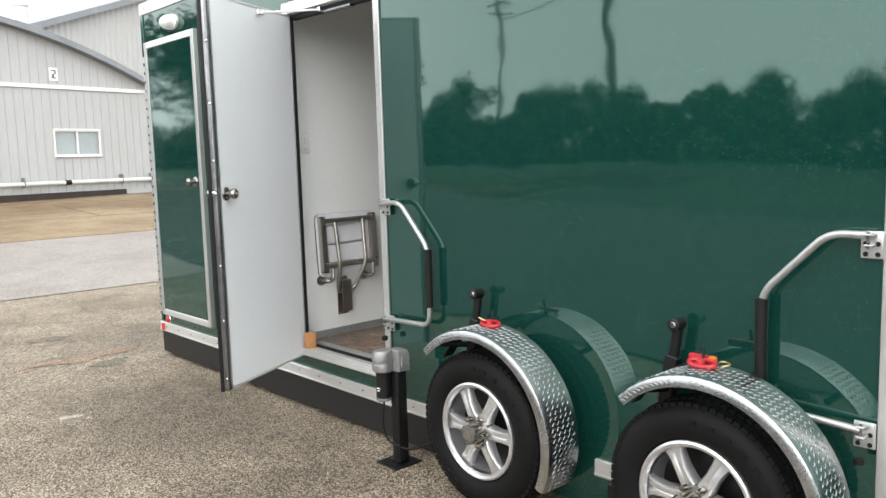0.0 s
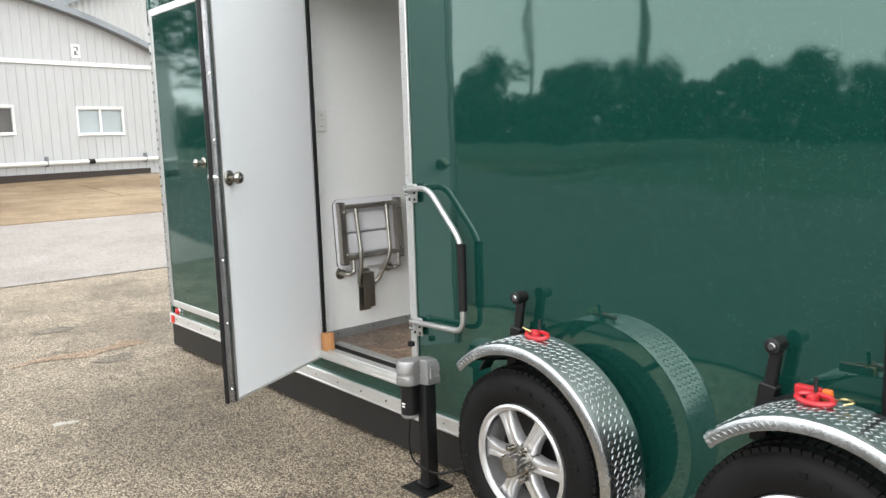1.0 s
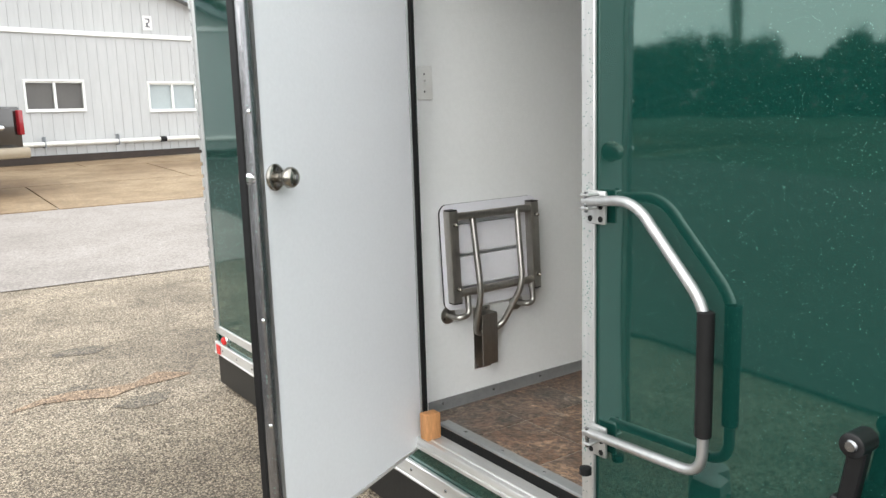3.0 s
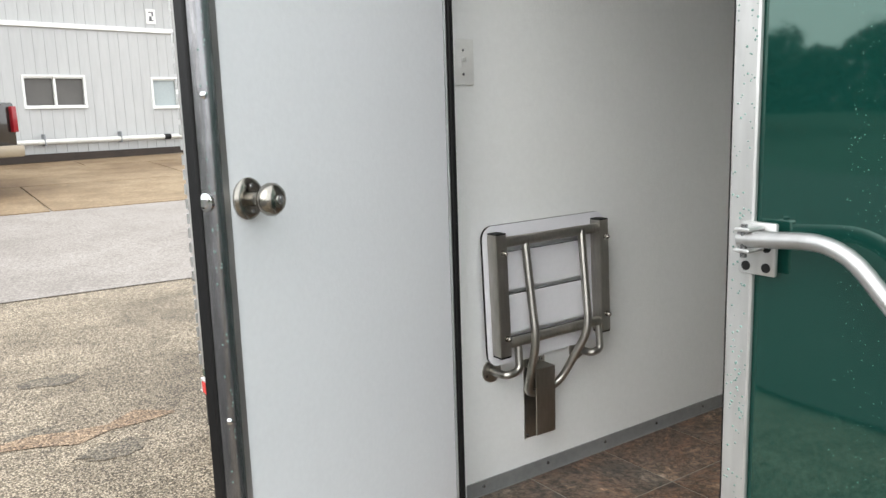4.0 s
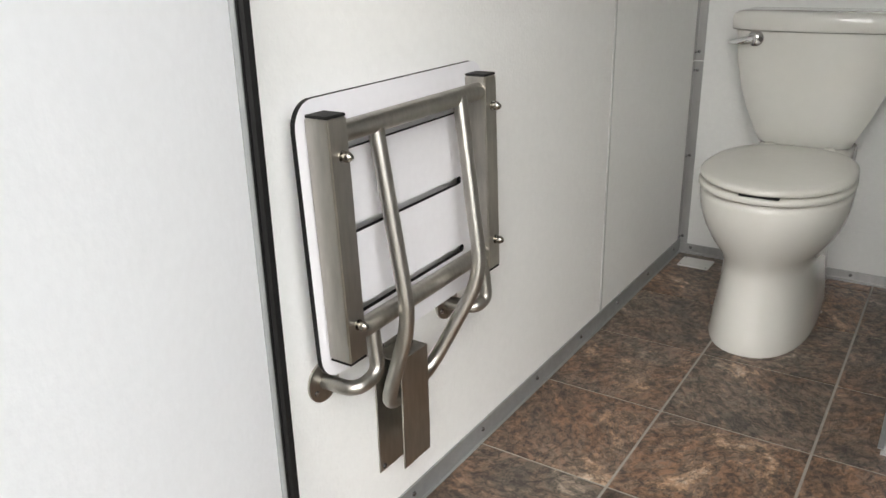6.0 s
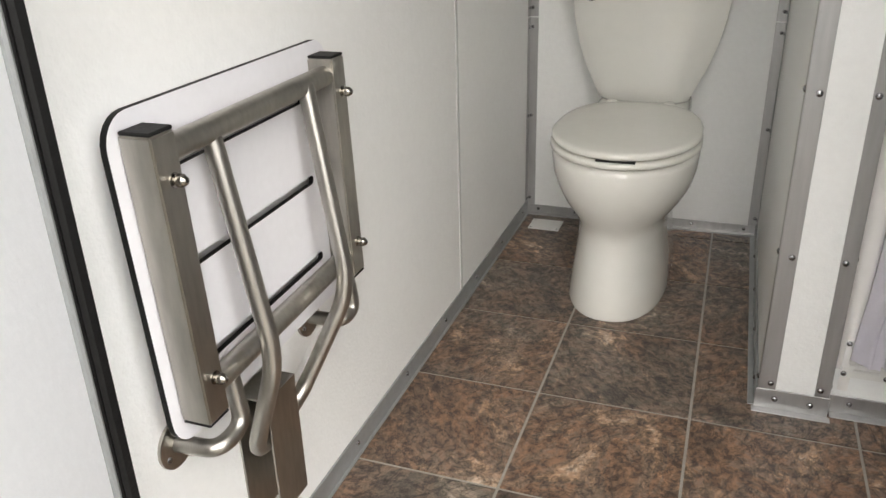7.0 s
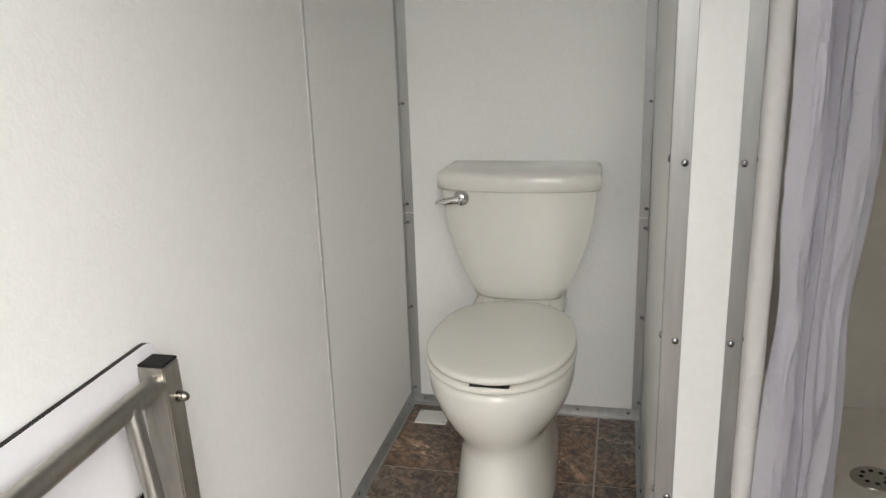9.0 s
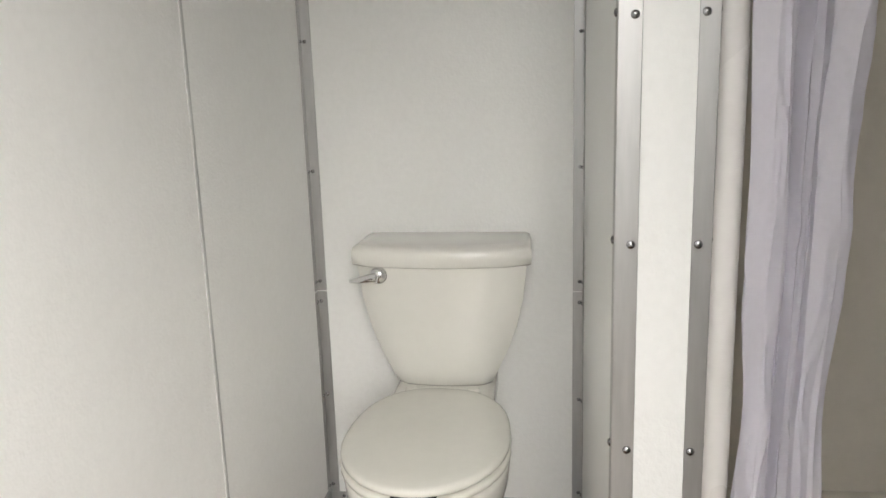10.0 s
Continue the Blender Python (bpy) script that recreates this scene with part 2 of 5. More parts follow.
    f.color_ramp.elements[0].color, f.color_ramp.elements[1].color = (0.34, 0.33, 0.32, 1), (1.36, 1.26, 1.18, 1)
    l.new(tex(46, 10, 0.5, 0.80), f.inputs["Fac"])
    x = n.new("ShaderNodeMix")
    x.data_type, x.blend_type = "RGBA", "MULTIPLY"
    x.inputs["Factor"].default_value = 1.0
    l.new(r.outputs["Result"], x.inputs["A"])
    l.new(f.outputs["Color"], x.inputs["B"])
    # pale mineral veins and dark cracks
    vein = tex(6, 12, 1.0, 0.66)
    vr = n.new("ShaderNodeValToRGB")
    vr.color_ramp.elements[0].position, vr.color_ramp.elements[1].position = 0.485, 0.5
    vr.color_ramp.elements[0].color, vr.color_ramp.elements[1].color = (1, 1, 1, 1), (0.26, 0.25, 0.24, 1)
    e = vr.color_ramp.elements.new(0.515)
    e.color = (1, 1, 1, 1)
    e = vr.color_ramp.elements.new(0.60)
    e.color = (1, 1, 1, 1)
    e = vr.color_ramp.elements.new(0.612)
    e.color = (2.1, 2.0, 1.85, 1)
    e = vr.color_ramp.elements.new(0.626)
    e.color = (1, 1, 1, 1)
    l.new(vein, vr.inputs["Fac"])
    y = n.new("ShaderNodeMix")
    y.data_type, y.blend_type = "RGBA", "MULTIPLY"
    y.inputs["Factor"].default_value = 0.85
    l.new(x.outputs["Result"], y.inputs["A"])
    l.new(vr.outputs["Color"], y.inputs["B"])
    x = y
    l.new(x.outputs["Result"], b.inputs["Base Color"])
    b.inputs["Roughness"].default_value = 0.40
    bp = n.new("ShaderNodeBump")
    bp.inputs["Distance"].default_value = 0.002
    l.new(tex(40, 6, 0.5), bp.inputs["Height"])
    l.new(bp.outputs["Normal"], b.inputs["Normal"])
    return m


def ground_mat(name, base, stone, pit, grain, stain, bump, patch=0.8):
    """Rolled surface of small stones in dark binder, with broad worn and stained patches."""
    m = bpy.data.materials.new(name)
    m.use_nodes = True
    n, l = m.node_tree.nodes, m.node_tree.links
    b = n["Principled BSDF"]
    tc = n.new("ShaderNodeTexCoord")

    def link_vec(t):
        l.new(tc.outputs["Object"], t.inputs["Vector"])
        return t

    v = link_vec(n.new("ShaderNodeTexVoronoi"))
    v.inputs["Scale"].default_value = grain
    gr = n.new("ShaderNodeSeparateColor")
    l.new(v.outputs["Color"], gr.inputs["Color"])
    r = n.new("ShaderNodeValToRGB")
    r.color_ramp.elements[0].color, r.color_ramp.elements[1].color = (*base, 1), (*stone, 1)
    r.color_ramp.elements[0].position, r.color_ramp.elements[1].position = 0.15, 0.95
    l.new(gr.outputs[0], r.inputs["Fac"])
    d = n.new("ShaderNodeValToRGB")
    d.color_ramp.elements[0].position, d.color_ramp.elements[1].position = 0.35, 0.75
    d.color_ramp.elements[0].color, d.color_ramp.elements[1].color = (1, 1, 1, 1), (*pit, 1)
    l.new(v.outputs["Distance"], d.inputs["Fac"])

    def mult(a, c):
        x = n.new("ShaderNodeMix")
        x.data_type, x.blend_type = "RGBA", "MULTIPLY"
        x.inputs["Factor"].default_value = 1.0
        l.new(a, x.inputs["A"])
        l.new(c, x.inputs["B"])
        return x.outputs["Result"]

    col = mult(r.outputs["Color"], d.outputs["Color"])
    for scale, lo, hi, c in ((patch, 0.36, 0.6, stain), (patch * 5, 0.38, 0.55, [0.5 + s / 2 for s in stain])):
        t = link_vec(n.new("ShaderNodeTexNoise"))
        t.inputs["Scale"].default_value, t.inputs["Detail"].default_value = scale, 7
        q = n.new("ShaderNodeValToRGB")
        q.color_ramp.elements[0].position, q.color_ramp.elements[1].position = lo, hi
        q.color_ramp.elements[0].color, q.color_ramp.elements[1].color = (*c, 1), (1, 1, 1, 1)
        l.new(t.outputs["Fac"], q.inputs["Fac"])
        col = mult(col, q.outputs["Color"])
    l.new(col, b.inputs["Base Color"])
    b.inputs["Roughness"].default_value = 0.8
    bp = n.new("ShaderNodeBump")
    bp.inputs["Distance"].default_value = bump
    bp.invert = True
    l.new(v.outputs["Distance"], bp.inputs["Height"])
    l.new(bp.outputs["Normal"], b.inputs["Normal"])
    return m


M_TILE = stone_floor("slate_print_vinyl")
M_CHIP = ground_mat("chip_seal_asphalt", (0.140, 0.114, 0.082), (0.62, 0.525, 0.40), (0.30, 0.27, 0.23), 125, (0.60, 0.585, 0.57), 0.006)
M_ROAD = ground_mat("worn_grey_asphalt", (0.225, 0.20, 0.18), (0.325, 0.295, 0.27), (0.75, 0.75, 0.75), 60, (0.82, 0.81, 0.80), 0.002, 0.5)
M_CONC = ground_mat("tan_stained_concrete", (0.205, 0.148, 0.086), (0.30, 0.220, 0.132), (0.9, 0.9, 0.9), 40, (0.60, 0.52, 0.43), 0.001, 0.45)
# for the unseen ground sheet that dims what the green wall reflects
M_DARK_SHEET = ground_mat("reflection_darkening_ground", (0.042, 0.041, 0.038), (0.085, 0.081, 0.075), (0.7, 0.7, 0.7), 70, (0.72, 0.72, 0.71), 0.003)
M_OIL = ground_mat("oil_stained_asphalt", (0.095, 0.080, 0.062), (0.34, 0.29, 0.22), (0.34, 0.31, 0.27), 95, (0.55, 0.54, 0.53), 0.007)
M_RUST = ground_mat("rust_stained_asphalt", (0.175, 0.125, 0.085), (0.54, 0.40, 0.27), (0.34, 0.29, 0.24), 95, (0.7, 0.62, 0.55), 0.007)


# ---- building helpers ----
def thing(name, x, y, z, label, category, group="", kind=""):
    ob = new(name)
    ob.location = (x, y, z)
    return tagged(ob, label, category, group, kind)


def part(name, bm, material, parent=None, label="", kind="", sharp=35, extra=()):
    """Links a bmesh, built in world coordinates, as one mesh object, under a thing or a part."""
    me = bpy.data.meshes.new(name)
    bmesh.ops.recalc_face_normals(bm, faces=bm.faces)
    bm.to_mesh(me)
    bm.free()
    for m in (material, *extra):
        me.materials.append(m)
    me.polygons.foreach_set("use_smooth", [True] * len(me.polygons))
    me.set_sharp_from_angle(angle=radians(sharp))
    ob = new(name, me)
    if parent:
        ob.parent = parent
        if parent.parent is None:
            ob.matrix_parent_inverse = Matrix.Translation(-Vector(parent.location))
    return tagged(ob, label, "", "", kind)


def structure(name, bm, material, label, category, extra=()):
    return tagged(part(name, bm, material, None, extra=extra), label, category, "", "structure")


def box(bm, x0, x1, y0, y1, z0, z1, bevel=0.0, seg=1, m=None):
    g = bmesh.ops.create_cube(bm, size=1.0)["verts"]
    for v in g:
        v.co = Vector((x0 + (v.co.x + 0.5) * (x1 - x0), y0 + (v.co.y + 0.5) * (y1 - y0), z0 + (v.co.z + 0.5) * (z1 - z0)))
    if bevel:
        es = list({e for v in g for e in v.link_edges})
        r = bmesh.ops.bevel(bm, geom=es, offset=bevel, segments=seg, affect="EDGES", profile=0.5)
        g = list({v for f in r["faces"] for v in f.verts} | {v for v in g if v.is_valid})
    if m is not None:
        for v in g:
            v.co = m @ v.co
    return g


def ring(c, a, b, r, seg, phase=0.0):
    return [c + r * (math.cos(phase + 2 * math.pi * k / seg) * a + math.sin(phase + 2 * math.pi * k / seg) * b) for k in range(seg)]


def loft(bm, rings, cap0=True, cap1=True, closed=True):
    vs = [[bm.verts.new(p) for p in r] for r in rings]
    n = len(vs[0])
    for a, b in zip(vs, vs[1:]):
        for k in range(n if closed else n - 1):
            bm.faces.new((a[k], a[(k + 1) % n], b[(k + 1) % n], b[k]))
    if cap0:
        bm.faces.new(vs[0][::-1])
    if cap1:
        bm.faces.new(vs[-1])
    return vs


def frame_of(d):
    d = d.normalized()
    up = Vector((0, 0, 1)) if abs(d.z) < 0.9 else Vector((1, 0, 0))
    a = d.cross(up).normalized()
    return a, d.cross(a).normalized()


def lathe(bm, origin, axis, profile, seg=24, cap0=True, cap1=True):
    """profile: (distance along the axis, radius) pairs."""
    o, d = Vector(origin), Vector(axis).normalized()
    a, b = frame_of(d)
    loft(bm, [ring(o + d * h, a, b, max(r, 1e-4), seg) for h, r in profile], cap0, cap1)


def cyl(bm, p0, p1, r, seg=16):
    p0, p1 = Vector(p0), Vector(p1)
    lathe(bm, p0, p1 - p0, [(0, r), ((p1 - p0).length, r)], seg)


def smooth_path(pts, radius, steps=6):
    """A polyline with its corners rounded."""
    pts = [Vector(p) for p in pts]
    out = [pts[0]]
    for a, b, c in zip(pts, pts[1:], pts[2:]):
        u, w = (a - b), (c - b)
        r = min(radius, u.length * 0.45, w.length * 0.45)
        p, q = b + u.normalized() * r, b + w.normalized() * r
        for k in range(steps + 1):
            t = k / steps
            out.append((1 - t) ** 2 * p + 2 * t * (1 - t) * b + t * t * q)
    out.append(pts[-1])
    return out


def tube(bm, pts, r, seg=12, radius=0.0):
    pts = smooth_path(pts, radius) if radius else [Vector(p) for p in pts]
    rings, a = [], None
    for k, p in enumerate(pts):
        d = (pts[min(k + 1, len(pts) - 1)] - pts[max(k - 1, 0)]).normalized()
        if a is None:
            a = frame_of(d)[0]
        a = (a - d * a.dot(d)).normalized()
        rings.append(ring(p, a, d.cross(a), r, seg))
    loft(bm, rings)


def dome(bm, c, axis, r, h, seg=10):
    lathe(bm, c, axis, [(0, r), (h * 0.5, r * 0.9), (h * 0.85, r * 0.55), (h, r * 0.12)], seg)


def rivet(parent, c, axis, r=0.0055, h=0.004):
    bm = bmesh.new()
    dome(bm, c, axis, r, h, 10)
    return part("rivet", bm, M_SCREW, parent)


def fill_plate(bm, outline, holes, push):
    """A flat plate with holes, given thickness by the vector push. Returns nothing."""
    edges = []
    for loop in (outline, *holes):
        vs = [bm.verts.new(p) for p in loop]
        edges += [bm.edges.new((vs[k], vs[(k + 1) % len(vs)])) for k in range(len(vs))]
    r = bmesh.ops.triangle_fill(bm, use_beauty=True, use_dissolve=False, edges=edges)
    faces = [g for g in r["geom"] if isinstance(g, bmesh.types.BMFace)]
    e = bmesh.ops.extrude_face_region(bm, geom=faces)
    for v in e["geom"]:
        if isinstance(v, bmesh.types.BMVert):
            v.co += Vector(push)


def rounded(u0, u1, v0, v1, r, n=6):
    out = []
    for cu, cv, a0 in ((u1 - r, v1 - r, 0), (u0 + r, v1 - r, 90), (u0 + r, v0 + r, 180), (u1 - r, v0 + r, 270)):
        for k in range(n + 1):
            a = radians(a0 + 90 * k / n)
            out.append((cu + r * math.cos(a), cv + r * math.sin(a)))
    return out


def grid_sheet(bm, xs, ys, height):
    vs = [[bm.verts.new((x, y, height(x, y))) for x in xs] for y in ys]
    for a, b in zip(vs, vs[1:]):
        for k in range(len(xs) - 1):
            bm.faces.new((a[k], a[k + 1], b[k + 1], b[k]))


# ---- ground ----
STAINS = ((3.20, 6.04, 0.17, 0.13, 1), (2.92, 6.45, 0.13, 0.12, 2), (3.12, 7.30, 0.20, 0.12, 3))


def rise(x, y):
    return 0.047 * min(max(y - 8.0, 0.0), 15.5)


bm = bmesh.new()
grid_sheet(bm, (-700, -120, -14, -6, 0, 4, 8, 14, 30, 120, 700), (-700, -100, -20, -5, 0, 4, 8, 12, 16, 20, 23.5, 40, 120, 700), rise)
structure("ground", bm, M_CHIP, "wet tan-grey chip-seal asphalt yard", "ground")
bm = bmesh.new()
edge = random.Random(5)
xs = [-60 + 3 * k for k in range(41)]
row = {}
for x in xs:
    row[x] = (9.46 + edge.uniform(-0.12, 0.12) - 0.02 * (x - 4), 14.05 + edge.uniform(-0.06, 0.06) + 0.02 * x)
vs = [[bm.verts.new((x, y, rise(x, y) + 0.008)) for y in (row[x][0], 11.8, row[x][1] + 0.3)] for x in xs]
for a, b in zip(vs, vs[1:]):
    for k in range(2):
        bm.faces.new((a[k], b[k], b[k + 1], a[k + 1]))
structure("road", bm, M_ROAD, "pale worn grey asphalt lane across the yard", "road")
apron = thing("pavement", 4, 18, 0.4, "tan stained concrete apron of large slabs", "pavement", "", "structure")
for i in range(-5, 8):
    for j, (y0, y1) in enumerate(((14.15, 17.2), (17.2, 20.3), (20.3, 24.5))):
        bm = bmesh.new()
        x0, x1 = i * 4.2 - 1.3 * j, i * 4.2 + 4.2 - 1.3 * j
        q = [(x0 + 0.015, y0 + 0.015), (x1 - 0.015, y0 + 0.015), (x1 - 0.015, y1 - 0.015), (x0 + 0.015, y1 - 0.015)]
        vt = [bm.verts.new((x, y, rise(x, y) + 0.02)) for x, y in q]
        vb = [bm.verts.new((x, y, rise(x, y) - 0.05)) for x, y in q]
        bm.faces.new(vt)
        for k in range(4):
            bm.faces.new((vt[k], vt[(k + 1) % 4], vb[(k + 1) % 4], vb[k]))
        part("slab", bm, M_CONC, apron)
bm = bmesh.new()
vs = [[bm.verts.new((3.55 - 0.16 * k, 6.35 + 0.05 * math.sin(1.7 * k) + q * (0.075 + 0.035 * math.sin(2.3 * k)) * (1 if 0 < k < 6 else 0.15), 0.004)) for q in (-1, 1)] for k in range(7)]
for a, b in zip(vs, vs[1:]):
    bm.faces.new((a[0], a[1], b[1], b[0]))
structure("trim", bm, M_RUST, "rust-brown stain line on the asphalt", "stain")
# dark sheet added out of view, so the lower green wall reflects less light
bm = bmesh.new()
ys_ = [-60 + 2.5 * k for k in range(37)]
vs = [[bm.verts.new((x if k else 1.35 + 0.16 * math.sin(0.9 * y) + 0.10 * math.sin(2.3 * y) - 0.02 * max(y - 9, 0), y, rise(x, y) + 0.024)) for k, x in enumerate((0.5, -4.0, -9.5))] for y in ys_]
for a, b in zip(vs, vs[1:]):
    for k in range(2):
        bm.faces.new((a[k], b[k], b[k + 1], a[k + 1]))
structure("lane", bm, M_DARK_SHEET, "added dark ground sheet that darkens the reflection in the green wall", "road")
bm = bmesh.new()
grid_sheet(bm, (-400, -120, -60, -30, -14, -9), (-400, -100, -20, -5, 0, 8, 12, 16, 20, 23.5, 40, 120, 400), lambda x, y: rise(x, y) + 0.02)
tagged(part("grass_verge", bm, M_GRASS), "rough green grass field beyond the yard", "grass", "", "stuff")
bm = bmesh.new()
rr = random.Random(11)
for k in range(700):
    x, y = rr.uniform(0.8, 3.4), rr.uniform(1.0, 7.5)
    s = rr.uniform(0.003, 0.007)
    a = rr.uniform(0, 6.28)
    vs = [bm.verts.new((x + s * math.cos(a + i * 2.1) * rr.uniform(0.7, 1.2), y + s * math.sin(a + i * 2.1), 0.001)) for i in range(3)]
    top = bm.verts.new((x, y, s * 0.8))
    for i in range(3):
        bm.faces.new((vs[i], vs[(i + 1) % 3], top))
tagged(part("loose_gravel", bm, M_CHIP), "loose stone chips on the asphalt", "gravel", "", "stuff")
bm = bmesh.new()
rr = random.Random(12)
for k in range(13):
    x, y = 2.555 + rr.uniform(-0.055, 0.055), 4.89 + rr.uniform(-0.022, 0.022)
    box(bm, x - 0.016, x + 0.016, y - 0.010, y + 0.010, 0.0, 0.0022 + 0.0003 * k)
tagged(part("chalk_mark", bm, M_GROUT), "pale worn paint mark on the asphalt", "paint mark")
for cx, cy, rx, ry, seed in STAINS:
    bm = bmesh.new()
    rng = random.Random(seed)
    rim = [bm.verts.new((cx + rx * rng.uniform(0.6, 1.1) * math.cos(0.35 * k), cy + ry * rng.uniform(0.6, 1.1) * math.sin(0.35 * k), 0.0035)) for k in range(18)]
    bm.faces.new(rim)
    structure("trim", bm, M_OIL, "dark oil stain on the asphalt", "stain")

# ---- trailer shell ----
W, WI, FL, CE = 3.61, 3.67, 0.347, 2.42
Y0, Y1, XB, ROOF = -1.6, 5.985, 5.68, 2.66
trailer = thing("restroom_trailer", 4.6, 2.2, 0.0, "dark green restroom trailer with white rails, parked on asphalt", "trailer")

bm = bmesh.new()
DO = (3.152, 3.950, 0.385, 2.318)
box(bm, W, WI, DO[1] + 0.035, Y1, 0.05, ROOF)
box(bm, W, W + 0.012, DO[1], DO[1] + 0.035, 0.05, ROOF)
box(bm, W, WI, Y0, DO[0], 0.05, ROOF)
box(bm, W, WI, DO[0], DO[1], 0.05, DO[2] - 0.02)
box(bm, W, WI, DO[0], DO[1], DO[3], ROOF)
part("side_wall", bm, M_GREEN, trailer, "glossy dark green side wall, rain-wet")
for name, y0, y1 in (("end_wall", Y1 - 0.06, Y1), ("end_wall", Y0, Y0 + 0.06)):
    bm = bmesh.new()
    box(bm, WI, XB, y0, y1, 0.05, ROOF)
    part(name, bm, M_GREEN, trailer)
bm = bmesh.new()
box(bm, XB - 0.06, XB, Y0 + 0.06, Y1 - 0.06, 0.05, ROOF)
part("far_side_wall", bm, M_GREEN, trailer)
bm = bmesh.new()
box(bm, W + 0.01, XB, Y0, Y1, ROOF, ROOF + 0.03, 0.01)
part("roof", bm, M_TRIMWHITE, trailer)
bm = bmesh.new()
box(bm, W - 0.012, W, Y0 - 0.01, Y1 + 0.012, 2.605, 2.69, 0.004)
box(bm, W, XB, Y1, Y1 + 0.012, 2.605, 2.69, 0.004)
rail = part("roof_rail", bm, M_TRIMWHITE, trailer, "white aluminium roof edge rail")
for k in range(20):
    rivet(rail, (W - 0.012, Y1 - 0.08 - k * 0.20, 2.65), (-1, 0, 0), 0.007, 0.004)
bm = bmesh.new()
box(bm, W - 0.008, W, Y1 - 0.035, Y1 + 0.008, 0.275, 2.605, 0.003)
box(bm, W, W + 0.04, Y1, Y1 + 0.008, 0.275, 2.605, 0.003)
part("corner_trim", bm, M_GREEN_DOOR, trailer)

# bright rail above the black skirt, interrupted at the wheels
for y0, y1 in ((2.62, Y1 + 0.012), (1.66, 1.82), (Y0, 0.80)):
    bm = bmesh.new()
    box(bm, W - 0.018, W, y0, y1, 0.197, 0.267, 0.003)
    box(bm, W - 0.022, W - 0.018, y0, y1, 0.203, 0.211, 0.0015)
    rail = part("lower_rail", bm, M_ALU_H, trailer, "bright aluminium lower rail with screws")
    for k in range(int((y1 - y0) / 0.21)):
        rivet(rail, (W - 0.018, y1 - 0.12 - 0.21 * k, 0.238), (-1, 0, 0), 0.0065, 0.004)
for y0, y1 in ((2.58, Y1),):
    bm = bmesh.new()
    box(bm, W - 0.005, W + 0.035, y0, y1 + 0.004, 0.028, 0.1965, 0.003)
    part("skirt", bm, M_SKIRT, trailer, "black painted skirt below the rail")
bm = bmesh.new()
box(bm, W + 0.035, XB, Y1 - 0.03, Y1, 0.035, 0.05)
box(bm, W + 0.02, XB - 0.02, Y0 + 0.1, Y1 - 0.05, 0.14, 0.20)
for y in (2.75, 1.70, 0.70):
    box(bm, W - 0.06, W + 0.25, y - 0.03, y + 0.03, 0.12, 0.20, 0.004)
part("chassis", bm, M_BLACK, trailer, "black steel chassis rails")
for c, kind, lab in (((W - 0.018, 5.935, 0.232), "square", "red square reflector on the rail"),):
    bm = bmesh.new()
    box(bm, c[0] - 0.006, c[0], c[1] - 0.028, c[1] + 0.028, c[2] - 0.028, c[2] + 0.028, 0.003)
    part("reflector", bm, M_REFLECT, trailer, lab)
bm = bmesh.new()
lathe(bm, (W, 5.845, 0.298), (-1, 0, 0), [(0, 0.034), (0.010, 0.034), (0.014, 0.030)], 20)
ml = part("marker_light", bm, M_CHROME, trailer, "oval side marker lamp with red lens")
bm = bmesh.new()
dome(bm, (W - 0.013, 5.855, 0.298), (-1, 0, 0), 0.024, 0.016, 16)
part("lens", bm, M_REFLECT, ml, "red lens")
bm = bmesh.new()
lathe(bm, (W, 5.45, 2.487), (-1, 0, 0), [(0, 0.085), (0.018, 0.085), (0.02, 0.08)], 28)
for v in bm.verts:
    v.co.z = 2.487 + (v.co.z - 2.487) * 0.62
    v.co.y = 5.45 + (v.co.y - 5.45) * 1.15
pl = part("porch_light", bm, M_PLASTIC, trailer, "white oval porch lamp on a white base")
bm = bmesh.new()
lathe(bm, (W - 0.018, 5.465, 2.487), (-1, 0, 0), [(0, 0.085), (0.03, 0.078), (0.05, 0.055), (0.06, 0.02)], 28)
for v in bm.verts:
    v.co.z = 2.487 + (v.co.z - 2.487) * 0.6
part("lens", bm, M_PLASTIC, pl, "white lens")


# door openings: jambs, heads, sill
def bar(name, x0, x1, y0, y1, z0, z1, m, parent, label="", bevel=0.003):
    b = bmesh.new()
    box(b, x0, x1, y0, y1, z0, z1, bevel)
    return part(name, b, m, parent, label)


bar("door_jamb", W - 0.012, W, DO[0] - 0.042, DO[0] + 0.002, 0.345, 2.38, M_JAMB, trailer, "pale aluminium door jamb")
bar("door_jamb", W - 0.012, W, DO[1] + 0.004, DO[1] + 0.040, 0.345, 2.38, M_JAMB, trailer)
bar("door_head", W - 0.018, W, DO[0] - 0.042, DO[1] + 0.040, 2.318, 2.378, M_TRIMWHITE, trailer)
bar("jamb_lining", W, WI + 0.006, DO[0] - 0.02, DO[0] + 0.002, 0.39, 2.318, M_ALU, trailer)
bar("head_lining", W, WI + 0.006, DO[0], DO[1], 2.312, 2.335, M_ALU, trailer)
bar("jamb_seal", W + 0.012, W + 0.034, DO[0] + 0.004, DO[0] + 0.022, 0.39, 2.31, M_RUBBER, trailer, "black rubber seal")
bar("head_seal", W + 0.012, W + 0.050, DO[0] + 0.014, DO[1] - 0.014, 2.285, 2.312, M_RUBBER, trailer)
bar("hinge_seal", W + 0.014, W + 0.028, DO[1] - 0.012, DO[1] + 0.002, 0.39, 2.31, M_RUBBER, trailer)
b = bmesh.new()
box(b, W - 0.030, W + 0.045, DO[0] - 0.02, DO[1] + 0.01, 0.352, 0.386, 0.005, 2)
